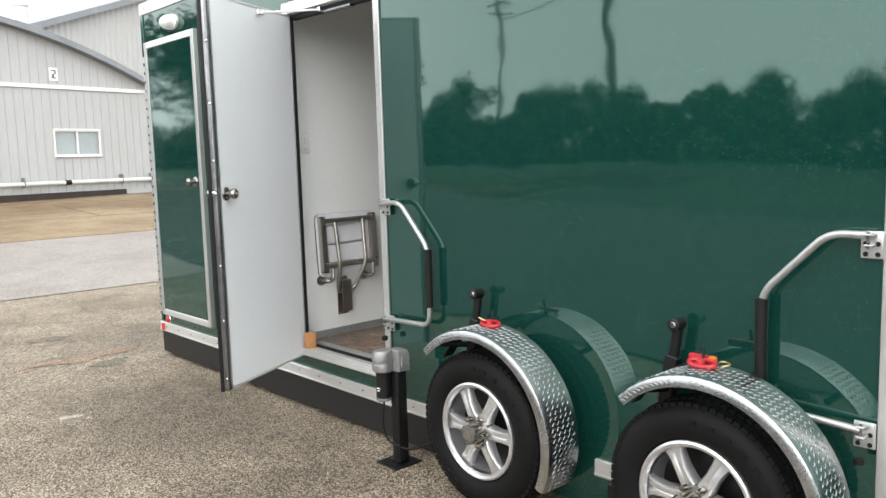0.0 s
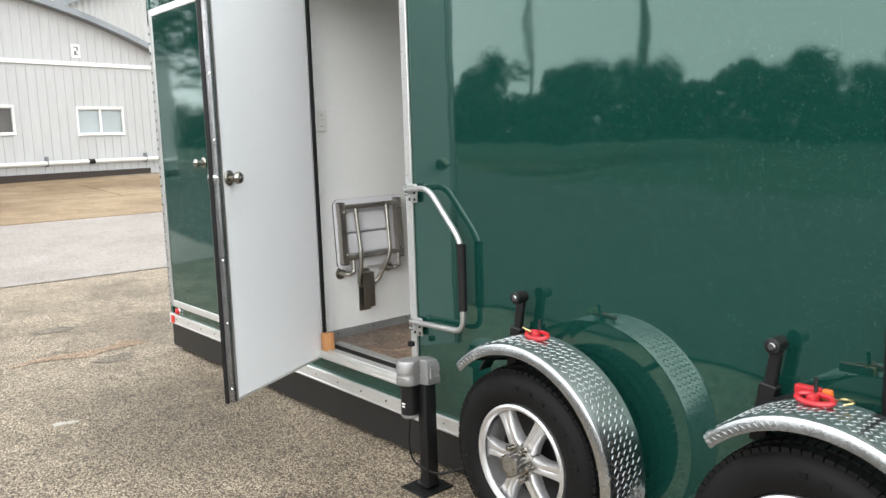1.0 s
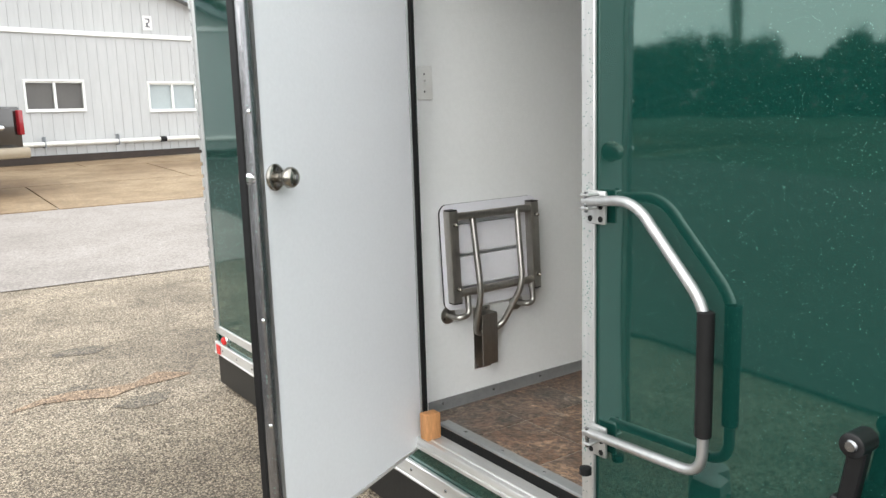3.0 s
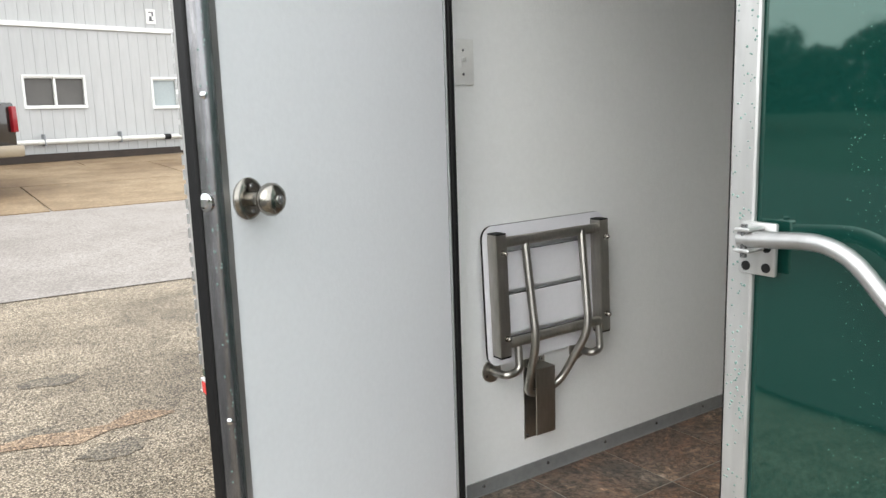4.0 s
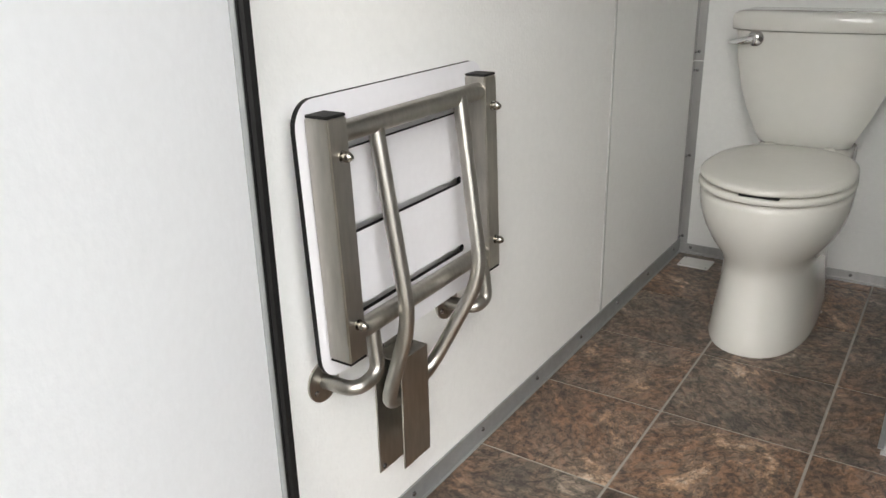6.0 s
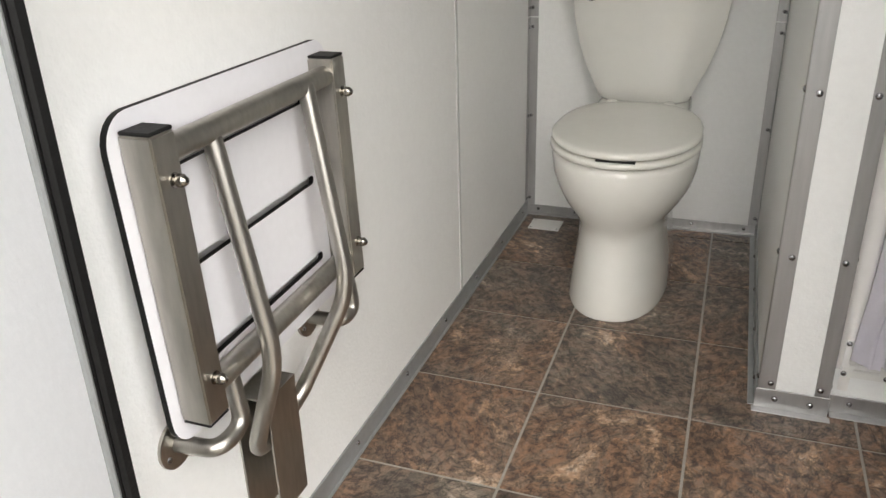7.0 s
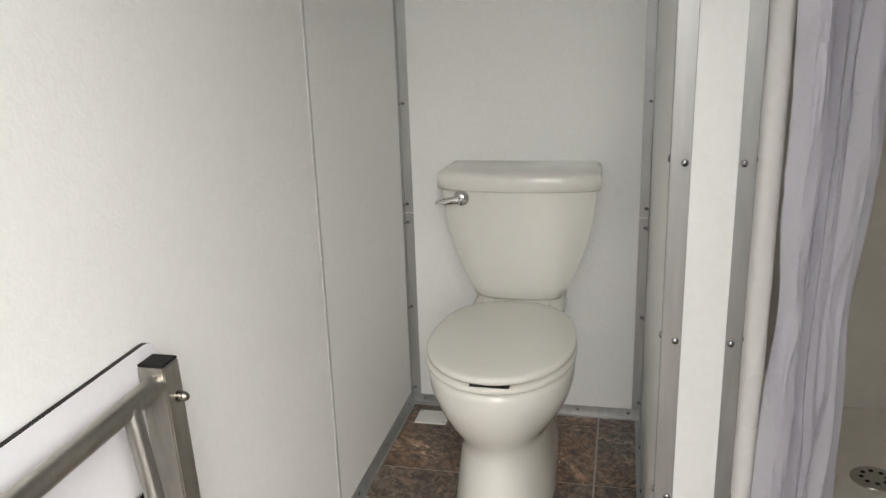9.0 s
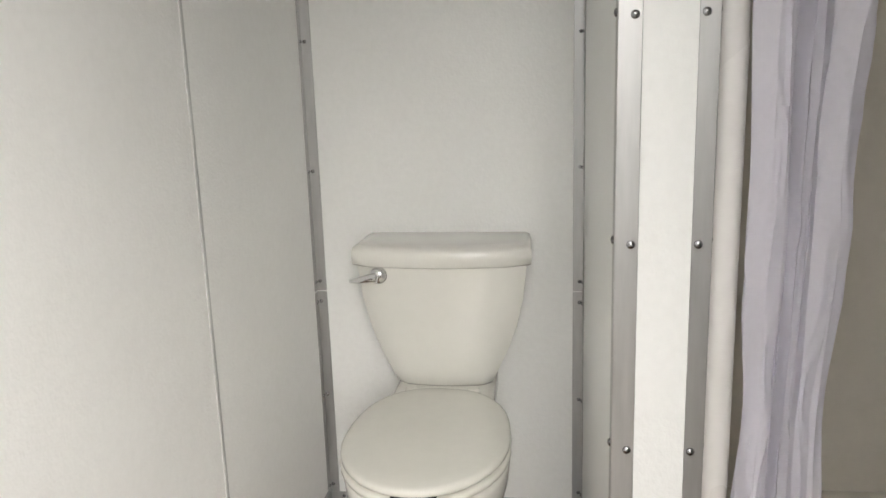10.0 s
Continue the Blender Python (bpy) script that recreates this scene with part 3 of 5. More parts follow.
box(b, W - 0.034, W - 0.026, DO[0] - 0.02, DO[1] + 0.01, 0.346, 0.360, 0.002)
box(b, W - 0.012, W - 0.004, DO[0], DO[1], 0.384, 0.391, 0.002)
part("door_sill", b, M_ALU_H, trailer, "aluminium door sill")
bar("sill_seal", W + 0.045, W + 0.095, DO[0], DO[1], 0.352, 0.383, M_RUBBER, trailer)
nosing = bar("floor_nosing", W + 0.095, W + 0.140, DO[0] - 0.02, DO[1] + 0.02, 0.350, 0.391, M_BASE, trailer, "grey metal floor nosing")
for k in range(4):
    rivet(nosing, (W + 0.118, 3.24 + 0.2 * k, 0.391), (0, 0, 1), 0.006, 0.002)
b = bmesh.new()
box(b, W + 0.058, W + 0.061, DO[0] + 0.002, DO[0] + 0.018, 1.31, 1.43)
box(b, W + 0.036, W + 0.061, DO[0] + 0.012, DO[0] + 0.015, 1.33, 1.41)
part("strike_plate", b, M_CHROME, trailer)
bar("door_jamb", W - 0.014, W, 0.735, 0.784, 0.30, 2.38, M_JAMB, trailer)
bar("second_door_skin", W - 0.006, W, -0.10, 0.735, 0.36, 2.30, M_GREEN_DOOR, trailer)

# far closed door
d2 = thing("side_door", W, 5.4, 0.34, "closed green trailer door in a bright aluminium frame", "door")
bar("door_panel", W - 0.030, W - 0.010, 5.125, 5.855, 0.385, 2.347, M_GREEN_DOOR, d2)
for y0, y1, z0, z1 in ((5.855, 5.900, 0.34, 2.392), (5.08, 5.125, 0.34, 2.392)):
    bar("frame_stile", W - 0.036, W, y0, y1, z0, z1, M_JAMB, d2)
bar("frame_rail", W - 0.036, W, 5.125, 5.855, 2.347, 2.392, M_TRIMWHITE, d2)
bar("frame_rail", W - 0.036, W, 5.125, 5.855, 0.34, 0.385, M_ALU_H, d2)
for k in range(30):
    b = bmesh.new()
    cyl(b, (W - 0.038, 5.903, 0.36 + 0.065 * k), (W - 0.038, 5.903, 0.405 + 0.065 * k), 0.007, 8)
    part("hinge_knuckle", b, M_ALU, d2)


def knob(parent, c, n, seg=32, scale=1.0):
    """A door knob set: round rose with a raised rim, neck, turned ball and keyway."""
    c, n = Vector(c), Vector(n).normalized()
    s = scale
    b = bmesh.new()
    lathe(b, c, n, [(0, 0.034 * s), (0.004 * s, 0.0345 * s), (0.007 * s, 0.032 * s), (0.009 * s, 0.0285 * s), (0.0105 * s, 0.026 * s), (0.011 * s, 0.014 * s)], seg)
    rose = part("knob_rose", b, M_NICKEL, parent, "satin nickel rose")
    up = Vector((0, 0, 1))
    for sgn in (1, -1):
        b = bmesh.new()
        dome(b, c + n * 0.0105 * s + up * 0.0205 * s * sgn, n, 0.0038 * s, 0.002 * s, 8)
        part("screw", b, M_SCREW, rose)
    b = bmesh.new()
    prof = [(0.010, 0.0125), (0.030, 0.0115), (0.034, 0.017), (0.039, 0.0235), (0.047, 0.0268), (0.055, 0.0265), (0.062, 0.0225), (0.0665, 0.016), (0.068, 0.0095)]
    lathe(b, c, n, [(h * s, r * s) for h, r in prof], seg)
    ball = part("knob", b, M_NICKEL, parent, "satin nickel knob")
    b = bmesh.new()
    lathe(b, c, n, [(0.066 * s, 0.0085 * s), (0.0695 * s, 0.0082 * s), (0.070 * s, 0.007 * s)], 20)
    part("turn_button", b, M_CHROME, ball)
    b = bmesh.new()
    a = frame_of(n)[0]
    for v in box(b, -0.0012, 0.0012, -0.0015, 0.0015, -0.006, 0.006):
        co = v.co.copy()
        v.co = c + n * (0.0705 * s + co.y) + a * co.x + up * co.z
    part("slot", b, M_SCREW, ball)


knob(d2, (W - 0.030, 5.185, 1.365), (-1, 0, 0), 24)

# ---- open entry door ----
H = Vector((3.628, 3.948, 0))
U = Vector((2.925 - 3.628, 3.594 - 3.948, 0))
DL = U.length
U.normalize()
N = Vector((-U.y, U.x, 0))
N = N if N.y < 0 else -N
DM = Matrix.Translation(H) @ Matrix((( U.x, -N.x, 0, 0), (U.y, -N.y, 0, 0), (0, 0, 1, 0), (0, 0, 0, 1)))
door = thing("entry_door", H.x, H.y, 0.34, "open white-faced trailer door with green outside skin", "door")
DB, DT, TH = 0.338, 2.312, 0.038


def dbar(name, u0, u1, v0, v1, z0, z1, m, label="", bevel=0.002, parent=None, seg=1):
    b = bmesh.new()
    box(b, u0, u1, v0, v1, z0, z1, bevel, seg, DM)
    return part(name, b, m, parent or door, label)


dbar("inner_skin", 0.020, DL - 0.034, 0.0, 0.006, DB + 0.010, DT - 0.012, M_WHITE, "smooth white inside face")
dbar("outer_skin", 0.004, DL + 0.004, 0.032, TH, DB + 0.002, DT, M_GREEN_DOOR, "glossy green outside skin")
dbar("core", 0.020, DL - 0.020, 0.006, 0.032, DB + 0.008, DT - 0.008, M_RUBBER)
dbar("bottom_edge", 0.015, DL - 0.010, -0.003, 0.034, DB, DB + 0.012, M_ALU_H)
dbar("top_edge", 0.015, DL - 0.010, -0.003, 0.034, DT - 0.014, DT, M_ALU_H)
dbar("hinge_edge", 0.013, 0.020, -0.004, 0.034, DB, DT, M_BASE, "grey metal edge at the hinge")
dbar("hinge_gasket", 0.001, 0.013, -0.004, 0.030, DB, DT, M_RUBBER, "black rubber gasket at the hinge")
dbar("edge_strip", DL - 0.038, DL - 0.020, -0.003, 0.004, DB, DT, M_ALU, "flat aluminium edge strip")
b = bmesh.new()
prof = [(DL - 0.022, -0.004), (DL - 0.012, -0.003), (DL - 0.004, 0.002), (DL + 0.001, 0.010), (DL + 0.002, 0.020), (DL + 0.002, 0.034), (DL - 0.022, 0.034)]
loft(b, [[DM @ Vector((u, v, z)) for u, v in prof] for z in (DB, DT)])
es = part("edge_extrusion", b, M_EDGE, door, "rounded dark metal door edge with screws", sharp=50)
dbar("outer_lip", DL - 0.004, DL + 0.007, 0.022, 0.042, DB - 0.006, DT, M_BLACK, "dark outer door lip")
dbar("seal", DL + 0.001, DL + 0.005, 0.020, 0.028, DB, DT, M_RUBBER)
for z in (0.40, 0.70, 0.98, 1.50, 1.78, 2.08):
    b = bmesh.new()
    dome(b, DM @ Vector((DL - 0.003, 0.003, z)), (U + N), 0.006, 0.004, 10)
    part("screw", b, M_CHROME, es)
b = bmesh.new()
lathe(b, DM @ Vector((DL - 0.003, 0.012, 1.337)), U, [(0, 0.0145), (0.006, 0.0145), (0.007, 0.012)], 20)
lt = part("latch_ring", b, M_CHROME, es)
b = bmesh.new()
box(b, DL, DL + 0.009, 0.006, 0.018, 1.328, 1.346, 0.003, 1, DM)
part("latch_bolt", b, M_CHROME, lt)
knob(door, DM @ Vector((DL - 0.078, 0.0, 1.335)), N)
knob(door, DM @ Vector((DL - 0.078, TH, 1.335)), -N)
# restraint arm at the top of the door
stay = thing("door_stay", 3.5, 3.8, 2.2, "slim white metal door restraint arm", "door stay")
p_a, p_b = DM @ Vector((0.33, -0.012, 2.278)), Vector((3.615, 3.62, 2.296))
b = bmesh.new()
tube(b, [p_a, p_b], 0.006, 8)
part("rod", b, M_TRIMWHITE, stay)
for p in (p_a, p_b):
    b = bmesh.new()
    box(b, p.x - 0.02, p.x + 0.02, p.y - 0.012, p.y + 0.012, p.z - 0.010, p.z + 0.014, 0.003)
    part("bracket", b, M_CHROME, stay)
b = bmesh.new()
box(b, 3.61, 3.65, 3.36, 3.60, 2.276, 2.290, 0.003)
part("slide_rail", b, M_EDGE, stay)
# wooden block that holds the door
b = bmesh.new()
box(b, 3.583, 3.640, 3.862, 3.906, 0.3865, 0.478, 0.003, 2)
tagged(part("wood_block", b, M_WOOD), "small raw pine block wedged in the doorway", "wood block")

# ---- wheels and fenders ----
def wheel(yc):
    zc, R, xo = 0.335, 0.335, 3.362
    hub = Vector((xo, yc, zc))
    X = Vector((1, 0, 0))
    b = bmesh.new()
    prof = [(0.020, 0.208), (0.004, 0.216), (-0.006, 0.235), (-0.010, 0.262), (-0.006, 0.290), (0.006, 0.312), (0.022, 0.326), (0.040, 0.332),
            (0.100, 0.335), (0.160, 0.332), (0.182, 0.320), (0.196, 0.29), (0.198, 0.25), (0.185, 0.21)]
    lathe(b, hub, X, prof, 64, False, False)
    wp = part("wheel", b, M_TYRE, trailer, "black trailer tyre on a six-spoke alloy rim")
    # tread blocks
    b = bmesh.new()
    for k in range(72):
        a = 2 * math.pi * k / 72
        for j, (x0, x1) in enumerate(((0.012, 0.044), (0.055, 0.092), (0.104, 0.140), (0.152, 0.186))):
            aa = a + (0.5 if j % 2 else 0) * 2 * math.pi / 72
            m = Matrix.Translation(hub) @ Matrix.Rotation(aa, 4, "X")
            rr0 = 0.318 if j in (0, 3) else 0.331
            box(b, x0, x1, -0.0115, 0.0115, rr0, 0.3385 if j in (1, 2) else 0.333, 0, 1, m)
    part("tread", b, M_TYRE, wp, kind="stuff")
    b = bmesh.new()
    for k in range(28):
        a = 2 * math.pi * k / 28
        if (k // 7) % 2 == 0:
            m = Matrix.Translation(hub) @ Matrix.Rotation(a, 4, "X")
            box(b, -0.0128, -0.006, -0.012, 0.012, 0.266, 0.284, 0.002, 1, m)
    part("sidewall_bar", b, M_TYRE, wp, kind="stuff")
    b = bmesh.new()
    lathe(b, hub, X, [(0.012, 0.184), (0.000, 0.190), (-0.004, 0.200), (0.000, 0.208), (0.014, 0.209), (0.030, 0.203), (0.16, 0.196), (0.165, 0.17), (0.03, 0.180)], 56, False, False)
    rim = part("rim", b, M_WHEEL, wp, "bright machined alloy rim")
    b = bmesh.new()
    lathe(b, hub, X, [(0.105, 0.175), (0.10, 0.02)], 40)
    part("brake_drum", b, M_BLACK, wp)
    for k in range(6):
        a0 = radians(60 * k + 30)
        b = bmesh.new()
        m = Matrix.Translation(hub) @ Matrix.Rotation(a0, 4, "X")
        rings = []
        for r, w, x0, x1 in ((0.045, 0.029, 0.014, 0.06), (0.080, 0.0255, 0.008, 0.055), (0.115, 0.0245, 0.010, 0.052), (0.150, 0.028, 0.016, 0.050), (0.175, 0.034, 0.020, 0.046), (0.193, 0.050, 0.020, 0.044)):
            rings.append([m @ Vector(p) for p in ((x1, -w, r), (x0 + 0.010, -w, r), (x0 + 0.001, -w + 0.006, r), (x0, -w * 0.35, r), (x0 + 0.0035, 0, r), (x0, w * 0.35, r), (x0 + 0.001, w - 0.006, r), (x0 + 0.010, w, r), (x1, w, r))])
        loft(b, rings)
        part("spoke", b, M_WHEEL, wp)
    b = bmesh.new()
    lathe(b, hub, X, [(0.05, 0.062), (0.016, 0.060), (0.010, 0.056), (0.008, 0.039), (-0.040, 0.037), (-0.047, 0.036), (-0.048, 0.030), (-0.0475, 0.01)], 36)
    part("hub_cap", b, M_HUB, wp, "turned metal hub cap")
    for k in range(6):
        a = radians(60 * k)
        p = hub + Vector((0, math.cos(a) * 0.058, math.sin(a) * 0.058))
        b = bmesh.new()
        lathe(b, p, -X, [(-0.005, 0.0135), (0.020, 0.0125), (0.027, 0.009), (0.029, 0.003)], 10)
        part("lug_nut", b, M_NICKEL, wp)


def fender(yc):
    zc, R, x0, x1 = 0.372, 0.412, 3.294, 3.474
    a0, a1, n = 45, -32, 40

    def at(x, deg, r=0.0):
        a = radians(deg)
        return Vector((x, yc + math.sin(a) * (R + r), zc + math.cos(a) * (R + r)))

    degs = [a0 + (a1 - 82 - a0) * k / n for k in range(n + 1)]
    b = bmesh.new()
    sect = [(x1, 0.0), (x0 + 0.02, 0.0), (x0 + 0.006, -0.004), (x0, -0.014), (x0, -0.040), (x0 + 0.004, -0.040), (x0 + 0.005, -0.016), (x0 + 0.02, -0.005), (x1, -0.004)]
    loft(b, [[at(x, d, r) for x, r in sect] for d in degs])
    fp = part("fender", b, M_PLATE, trailer, "bright diamond tread plate fender")
    b = bmesh.new()
    rows, cols = 56, 9
    for i in range(rows):
        for j in range(cols):
            d = degs[0] + (degs[-1] - degs[0]) * (i + 0.5) / rows
            x = x0 + 0.028 + (x1 - x0 - 0.045) * (j + (0.5 if i % 2 else 0)) / cols
            s = 1 if (i + j) % 2 else -1
            c = at(x, d, 0.0)
            t1 = Vector((1, 0, 0))
            a = radians(d)
            t2 = Vector((0, math.cos(a), -math.sin(a)))
            nn = Vector((0, math.sin(a), math.cos(a)))
            p, q = (t1 + s * t2).normalized(), (t1 - s * t2).normalized()
            L, Wd = 0.0115, 0.0024
            vs = [b.verts.new(c + p * L), b.verts.new(c + q * Wd), b.verts.new(c - p * L), b.verts.new(c - q * Wd)]
            top = [b.verts.new(c + p * L * 0.45 + nn * 0.0015), b.verts.new(c - p * L * 0.45 + nn * 0.0015)]
            b.faces.new((vs[0], vs[1], top[0]))
            b.faces.new((vs[0], top[0], vs[3]))
            b.faces.new((vs[1], vs[2], top[1]))
            b.faces.new((vs[2], vs[3], top[1]))
            b.faces.new((vs[1], top[1], top[0]))
            b.faces.new((vs[3], top[0], top[1]))
        # raised dashes round the outer rolled lip
        d = degs[0] + (degs[-1] - degs[0]) * (i + 0.5) / rows
        c, a = at(x0, d, -0.024), radians(d)
        t2, nn = Vector((0, math.cos(a), -math.sin(a))), Vector((0, math.sin(a), math.cos(a)))
        p = (nn + t2).normalized()
        q = (nn - t2).normalized()
        vs = [b.verts.new(c + p * 0.010), b.verts.new(c + q * 0.0035), b.verts.new(c - p * 0.010), b.verts.new(c - q * 0.0035)]
        top = b.verts.new(c + Vector((-0.0010, 0, 0)))
        for k in range(4):
            b.faces.new((vs[k], vs[(k + 1) % 4], top))
    part("tread_pattern", b, M_PLATE, fp, kind="stuff", sharp=20)
    b = bmesh.new()
    ds = [59 - 5 * k for k in range(10)]
    loft(b, [[at(x, d, r) for x, r in ((x1 + 0.060, 0.004), (x1 - 0.004, 0.002), (x1 - 0.004, -0.006), (x1 + 0.060, -0.004))] for d in ds])
    part("liner", b, M_BLACK, fp, "black inner liner")
    for d in (38, -40):
        b = bmesh.new()
        tube(b, [at(x0 + 0.03, d, -0.012), at(x1 + 0.02, d, -0.05)], 0.012, 8)
        part("stay", b, M_BLACK, fp)


for yc in (2.258, 1.252):
    wheel(yc)
    fender(yc - 0.04)


def shackle(yc):
    """Folded stabiliser arm that stands up behind the fender."""
    ob = thing("folding_stabiliser", 3.555, yc, 0.6, "black steel arm with an eye, leaning on the green wall", "stabiliser", "black arms behind the fenders")
    b = bmesh.new()
    m = Matrix.Translation((3.555, yc, 0.882)) @ Matrix.Rotation(radians(9), 4, "X")
    box(b, -0.012, 0.012, -0.017, 0.017, -0.30, -0.01, 0.004, 1, m)
    box(b, -0.020, 0.020, -0.026, 0.026, -0.30, -0.12, 0.004, 1, m)
    part("arm", b, M_BLACK, ob)
    b = bmesh.new()
    lathe(b, (3.515, yc, 0.882), (1, 0, 0), [(0, 0.018), (0.003, 0.023), (0.055, 0.023), (0.058, 0.018)], 20)
    eye = part("eye", b, M_BLACK, ob)
    b = bmesh.new()
    lathe(b, (3.511, yc, 0.882), (1, 0, 0), [(0, 0.009), (0.005, 0.013), (0.006, 0.012)], 14)
    part("bolt", b, M_SCREW, eye)


for yc in (2.415, 1.424):
    shackle(yc)


def pull_tag(yc, zc, tall):
    ob = thing("release_handle", 3.42, yc, zc, "red plastic pull handle with a wire clip on the fender" if not tall else "red and amber reflector strip with red pull handle on the fender", "pull handle")
    b = bmesh.new()
    pts = [Vector((3.42 + 0.021 * math.cos(a), yc + 0.047 * math.sin(a), zc + 0.012 + 0.006 * math.cos(a))) for a in [2 * math.pi * k / 20 for k in range(21)]]
    tube(b, pts, 0.0075, 8)
    part("ring", b, M_RED, ob)
    b = bmesh.new()
    lathe(b, (3.42, yc + 0.006, zc + 0.006), (0, 0, 1), [(0, 0.017), (0.014, 0.015), (0.020, 0.008), (0.021, 0.003)], 14)
    part("boss", b, M_RED, ob)
    b = bmesh.new()
    pts = [(3.42, yc + 0.03, zc + 0.02), (3.405, yc + 0.06, zc + 0.035), (3.44, yc + 0.075, zc + 0.02), (3.42, yc + 0.05, zc + 0.012)]
    if tall:
        pts = [(p[0], 2 * yc - p[1] - 0.02, p[2]) for p in pts]
    tube(b, pts, 0.0028, 6, 0.02)
    part("wire_clip", b, M_BRASS, ob)
    b = bmesh.new()
    cyl(b, (3.436, yc + 0.004, zc - 0.01), (3.446, yc + 0.010, zc + 0.062), 0.0055, 10)
    part("pin", b, M_BLACK, ob, "black steel pin")
    # flat red and amber reflector strip, no lamp
    if tall:
        b = bmesh.new()
        box(b, 3.462, 3.484, yc + 0.005, yc + 0.075, zc - 0.002, zc + 0.026, 0.005, 2)
        lamp = part("marker_lamp", b, M_RED, ob)
        b = bmesh.new()
        box(b, 3.463, 3.483, yc - 0.022, yc + 0.004, zc - 0.002, zc + 0.026, 0.005, 2)
        part("amber_lens", b, M_ORANGE, lamp)


pull_tag(2.215, 0.783, False)
pull_tag(1.258, 0.783, True)


# ---- swing-out handrails ----
def handrail(pts, grip, brackets, label):
    ob = thing("handrail", 3.58, pts[0][1], 0.6, label, "handrail", "handrails beside the trailer doors")
    b = bmesh.new()
    tube(b, pts, 0.0125, 14, 0.055)
    part("rail", b, M_ALU, ob, "satin metal tube")
    b = bmesh.new()
    y, z0, z1 = grip
    lathe(b, (3.562, y, z0), (0, 0, 1), [(0, 0.014), (0.003, 0.0185), (z1 - z0 - 0.003, 0.0185), (z1 - z0, 0.014)], 16)
    part("grip", b, M_RUBBER, ob, "black foam grip")
    for y, z, s in brackets:
        b = bmesh.new()
        box(b, 3.588, 3.597, y - 0.032, y + 0.032, z - 0.058, z + 0.024, 0.004, 2)
        box(b, 3.548, 3.590, y - 0.013, y + 0.013, z - 0.019, z - 0.013, 0.002)
        box(b, 3.548, 3.590, y - 0.013, y + 0.013, z + 0.013, z + 0.019, 0.002)
        br = part("bracket", b, M_JAMB, ob, "pale cast hinge bracket with four holes")
        for dy in (-0.017, 0.017):
            for dz in (-0.045, -0.014):
                b = bmesh.new()
                lathe(b, (3.588, y + dy, z + dz), (-1, 0, 0), [(0, 0.0075), (0.0012, 0.0075)], 14)
                part("bolt_hole", b, M_RUBBER, br)
        b = bmesh.new()
        cyl(b, (3.556, y, z - 0.026), (3.556, y, z + 0.024), 0.005, 10)
        part("hinge_pin", b, M_SCREW, br)
        if z < 0.8:
            b = bmesh.new()
            lathe(b, (3.55, y, z - 0.10), (0, 0, 1), [(0, 0.010), (0.004, 0.016), (0.02, 0.016), (0.024, 0.008)], 12)
            part("release_knob", b, M_RUBBER, br)


handrail([(3.562, 3.107, 1.262), (3.562, 2.952, 1.274), (3.562, 2.754, 1.060), (3.562, 2.754, 0.686), (3.562, 3.104, 0.676)], (2.754, 0.774, 1.055),
         ((3.096, 1.262, 1), (3.092, 0.665, 1)), "bent metal handrail with black grip beside the open doorway")
handrail([(3.562, 0.817, 1.226), (3.562, 0.927, 1.226), (3.562, 1.130, 1.021), (3.562, 1.130, 0.651), (3.562, 0.817, 0.636)], (1.130, 0.701, 1.006),
         ((0.812, 1.212, 1), (0.816, 0.632, 1)), "bent metal handrail with black grip above a fender")

# ---- electric stabiliser jack ----
jack = thing("stabiliser_jack", 3.475, 2.845, 0.0, "black electric stabiliser jack with grey cast head", "jack")
b = bmesh.new()
box(b, 3.365, 3.605, 2.785, 3.005, 0.0, 0.008, 0.002)
for sx, sy in ((3.495, 2.900),):
    box(b, sx - 0.05, sx + 0.05, sy - 0.05, sy + 0.05, 0.008, 0.03, 0.008)
part("foot_plate", b, M_BLACK, jack)
b = bmesh.new()
box(b, 3.445, 3.525, 2.830, 2.910, 0.02, 0.47, 0.006, 2)
part("post", b, M_BLACK, jack)
b = bmesh.new()
lathe(b, (3.410, 2.940, 0.335), (0, 0, 1), [(0, 0.040), (0.006, 0.054), (0.135, 0.054)], 28)
mo = part("motor", b, M_BLACK, jack, "black motor housing")
b = bmesh.new()
lathe(b, (3.410, 2.940, 0.322), (0, 0, 1), [(0, 0.045), (0.008, 0.056), (0.016, 0.056)], 28)
part("motor_cap", b, M_CAST, mo)
for dz, wd in ((0.052, 0.030), (0.040, 0.022)):
    b = bmesh.new()
    box(b, 3.353, 3.357, 2.930 - wd / 2, 2.930 + wd / 2, 0.335 + dz, 0.335 + dz + 0.005)
    part("label_bar", b, M_PLASTIC, mo)
b = bmesh.new()
outl = [(3.405 + 0.072 * math.cos(a), 2.940 + 0.072 * math.sin(a)) for a in [radians(60 + 15 * k) for k in range(17)]]
outl += [(3.455, 2.815), (3.535, 2.800), (3.550, 2.825), (3.550, 2.915), (3.515, 2.945)]
loft(b, [[Vector((3.455 + (x - 3.455) * s, 2.875 + (y - 2.875) * s, z)) for x, y in outl] for z, s in ((0.470, 0.95), (0.476, 1.0), (0.505, 1.0), (0.508, 0.96), (0.520, 0.96), (0.523, 1.0), (0.555, 0.98), (0.570, 0.88), (0.574, 0.7))])
hd = part("head", b, M_CAST, jack, "grey cast gear housing")
for x, y in ((3.345, 2.935), (3.395, 3.005), (3.540, 2.825), (3.475, 2.810), (3.540, 2.915)):
    b = bmesh.new()
    cyl(b, (x, y, 0.495), (x, y, 0.545), 0.008, 10)
    part("bolt", b, M_CAST, hd)
b = bmesh.new()
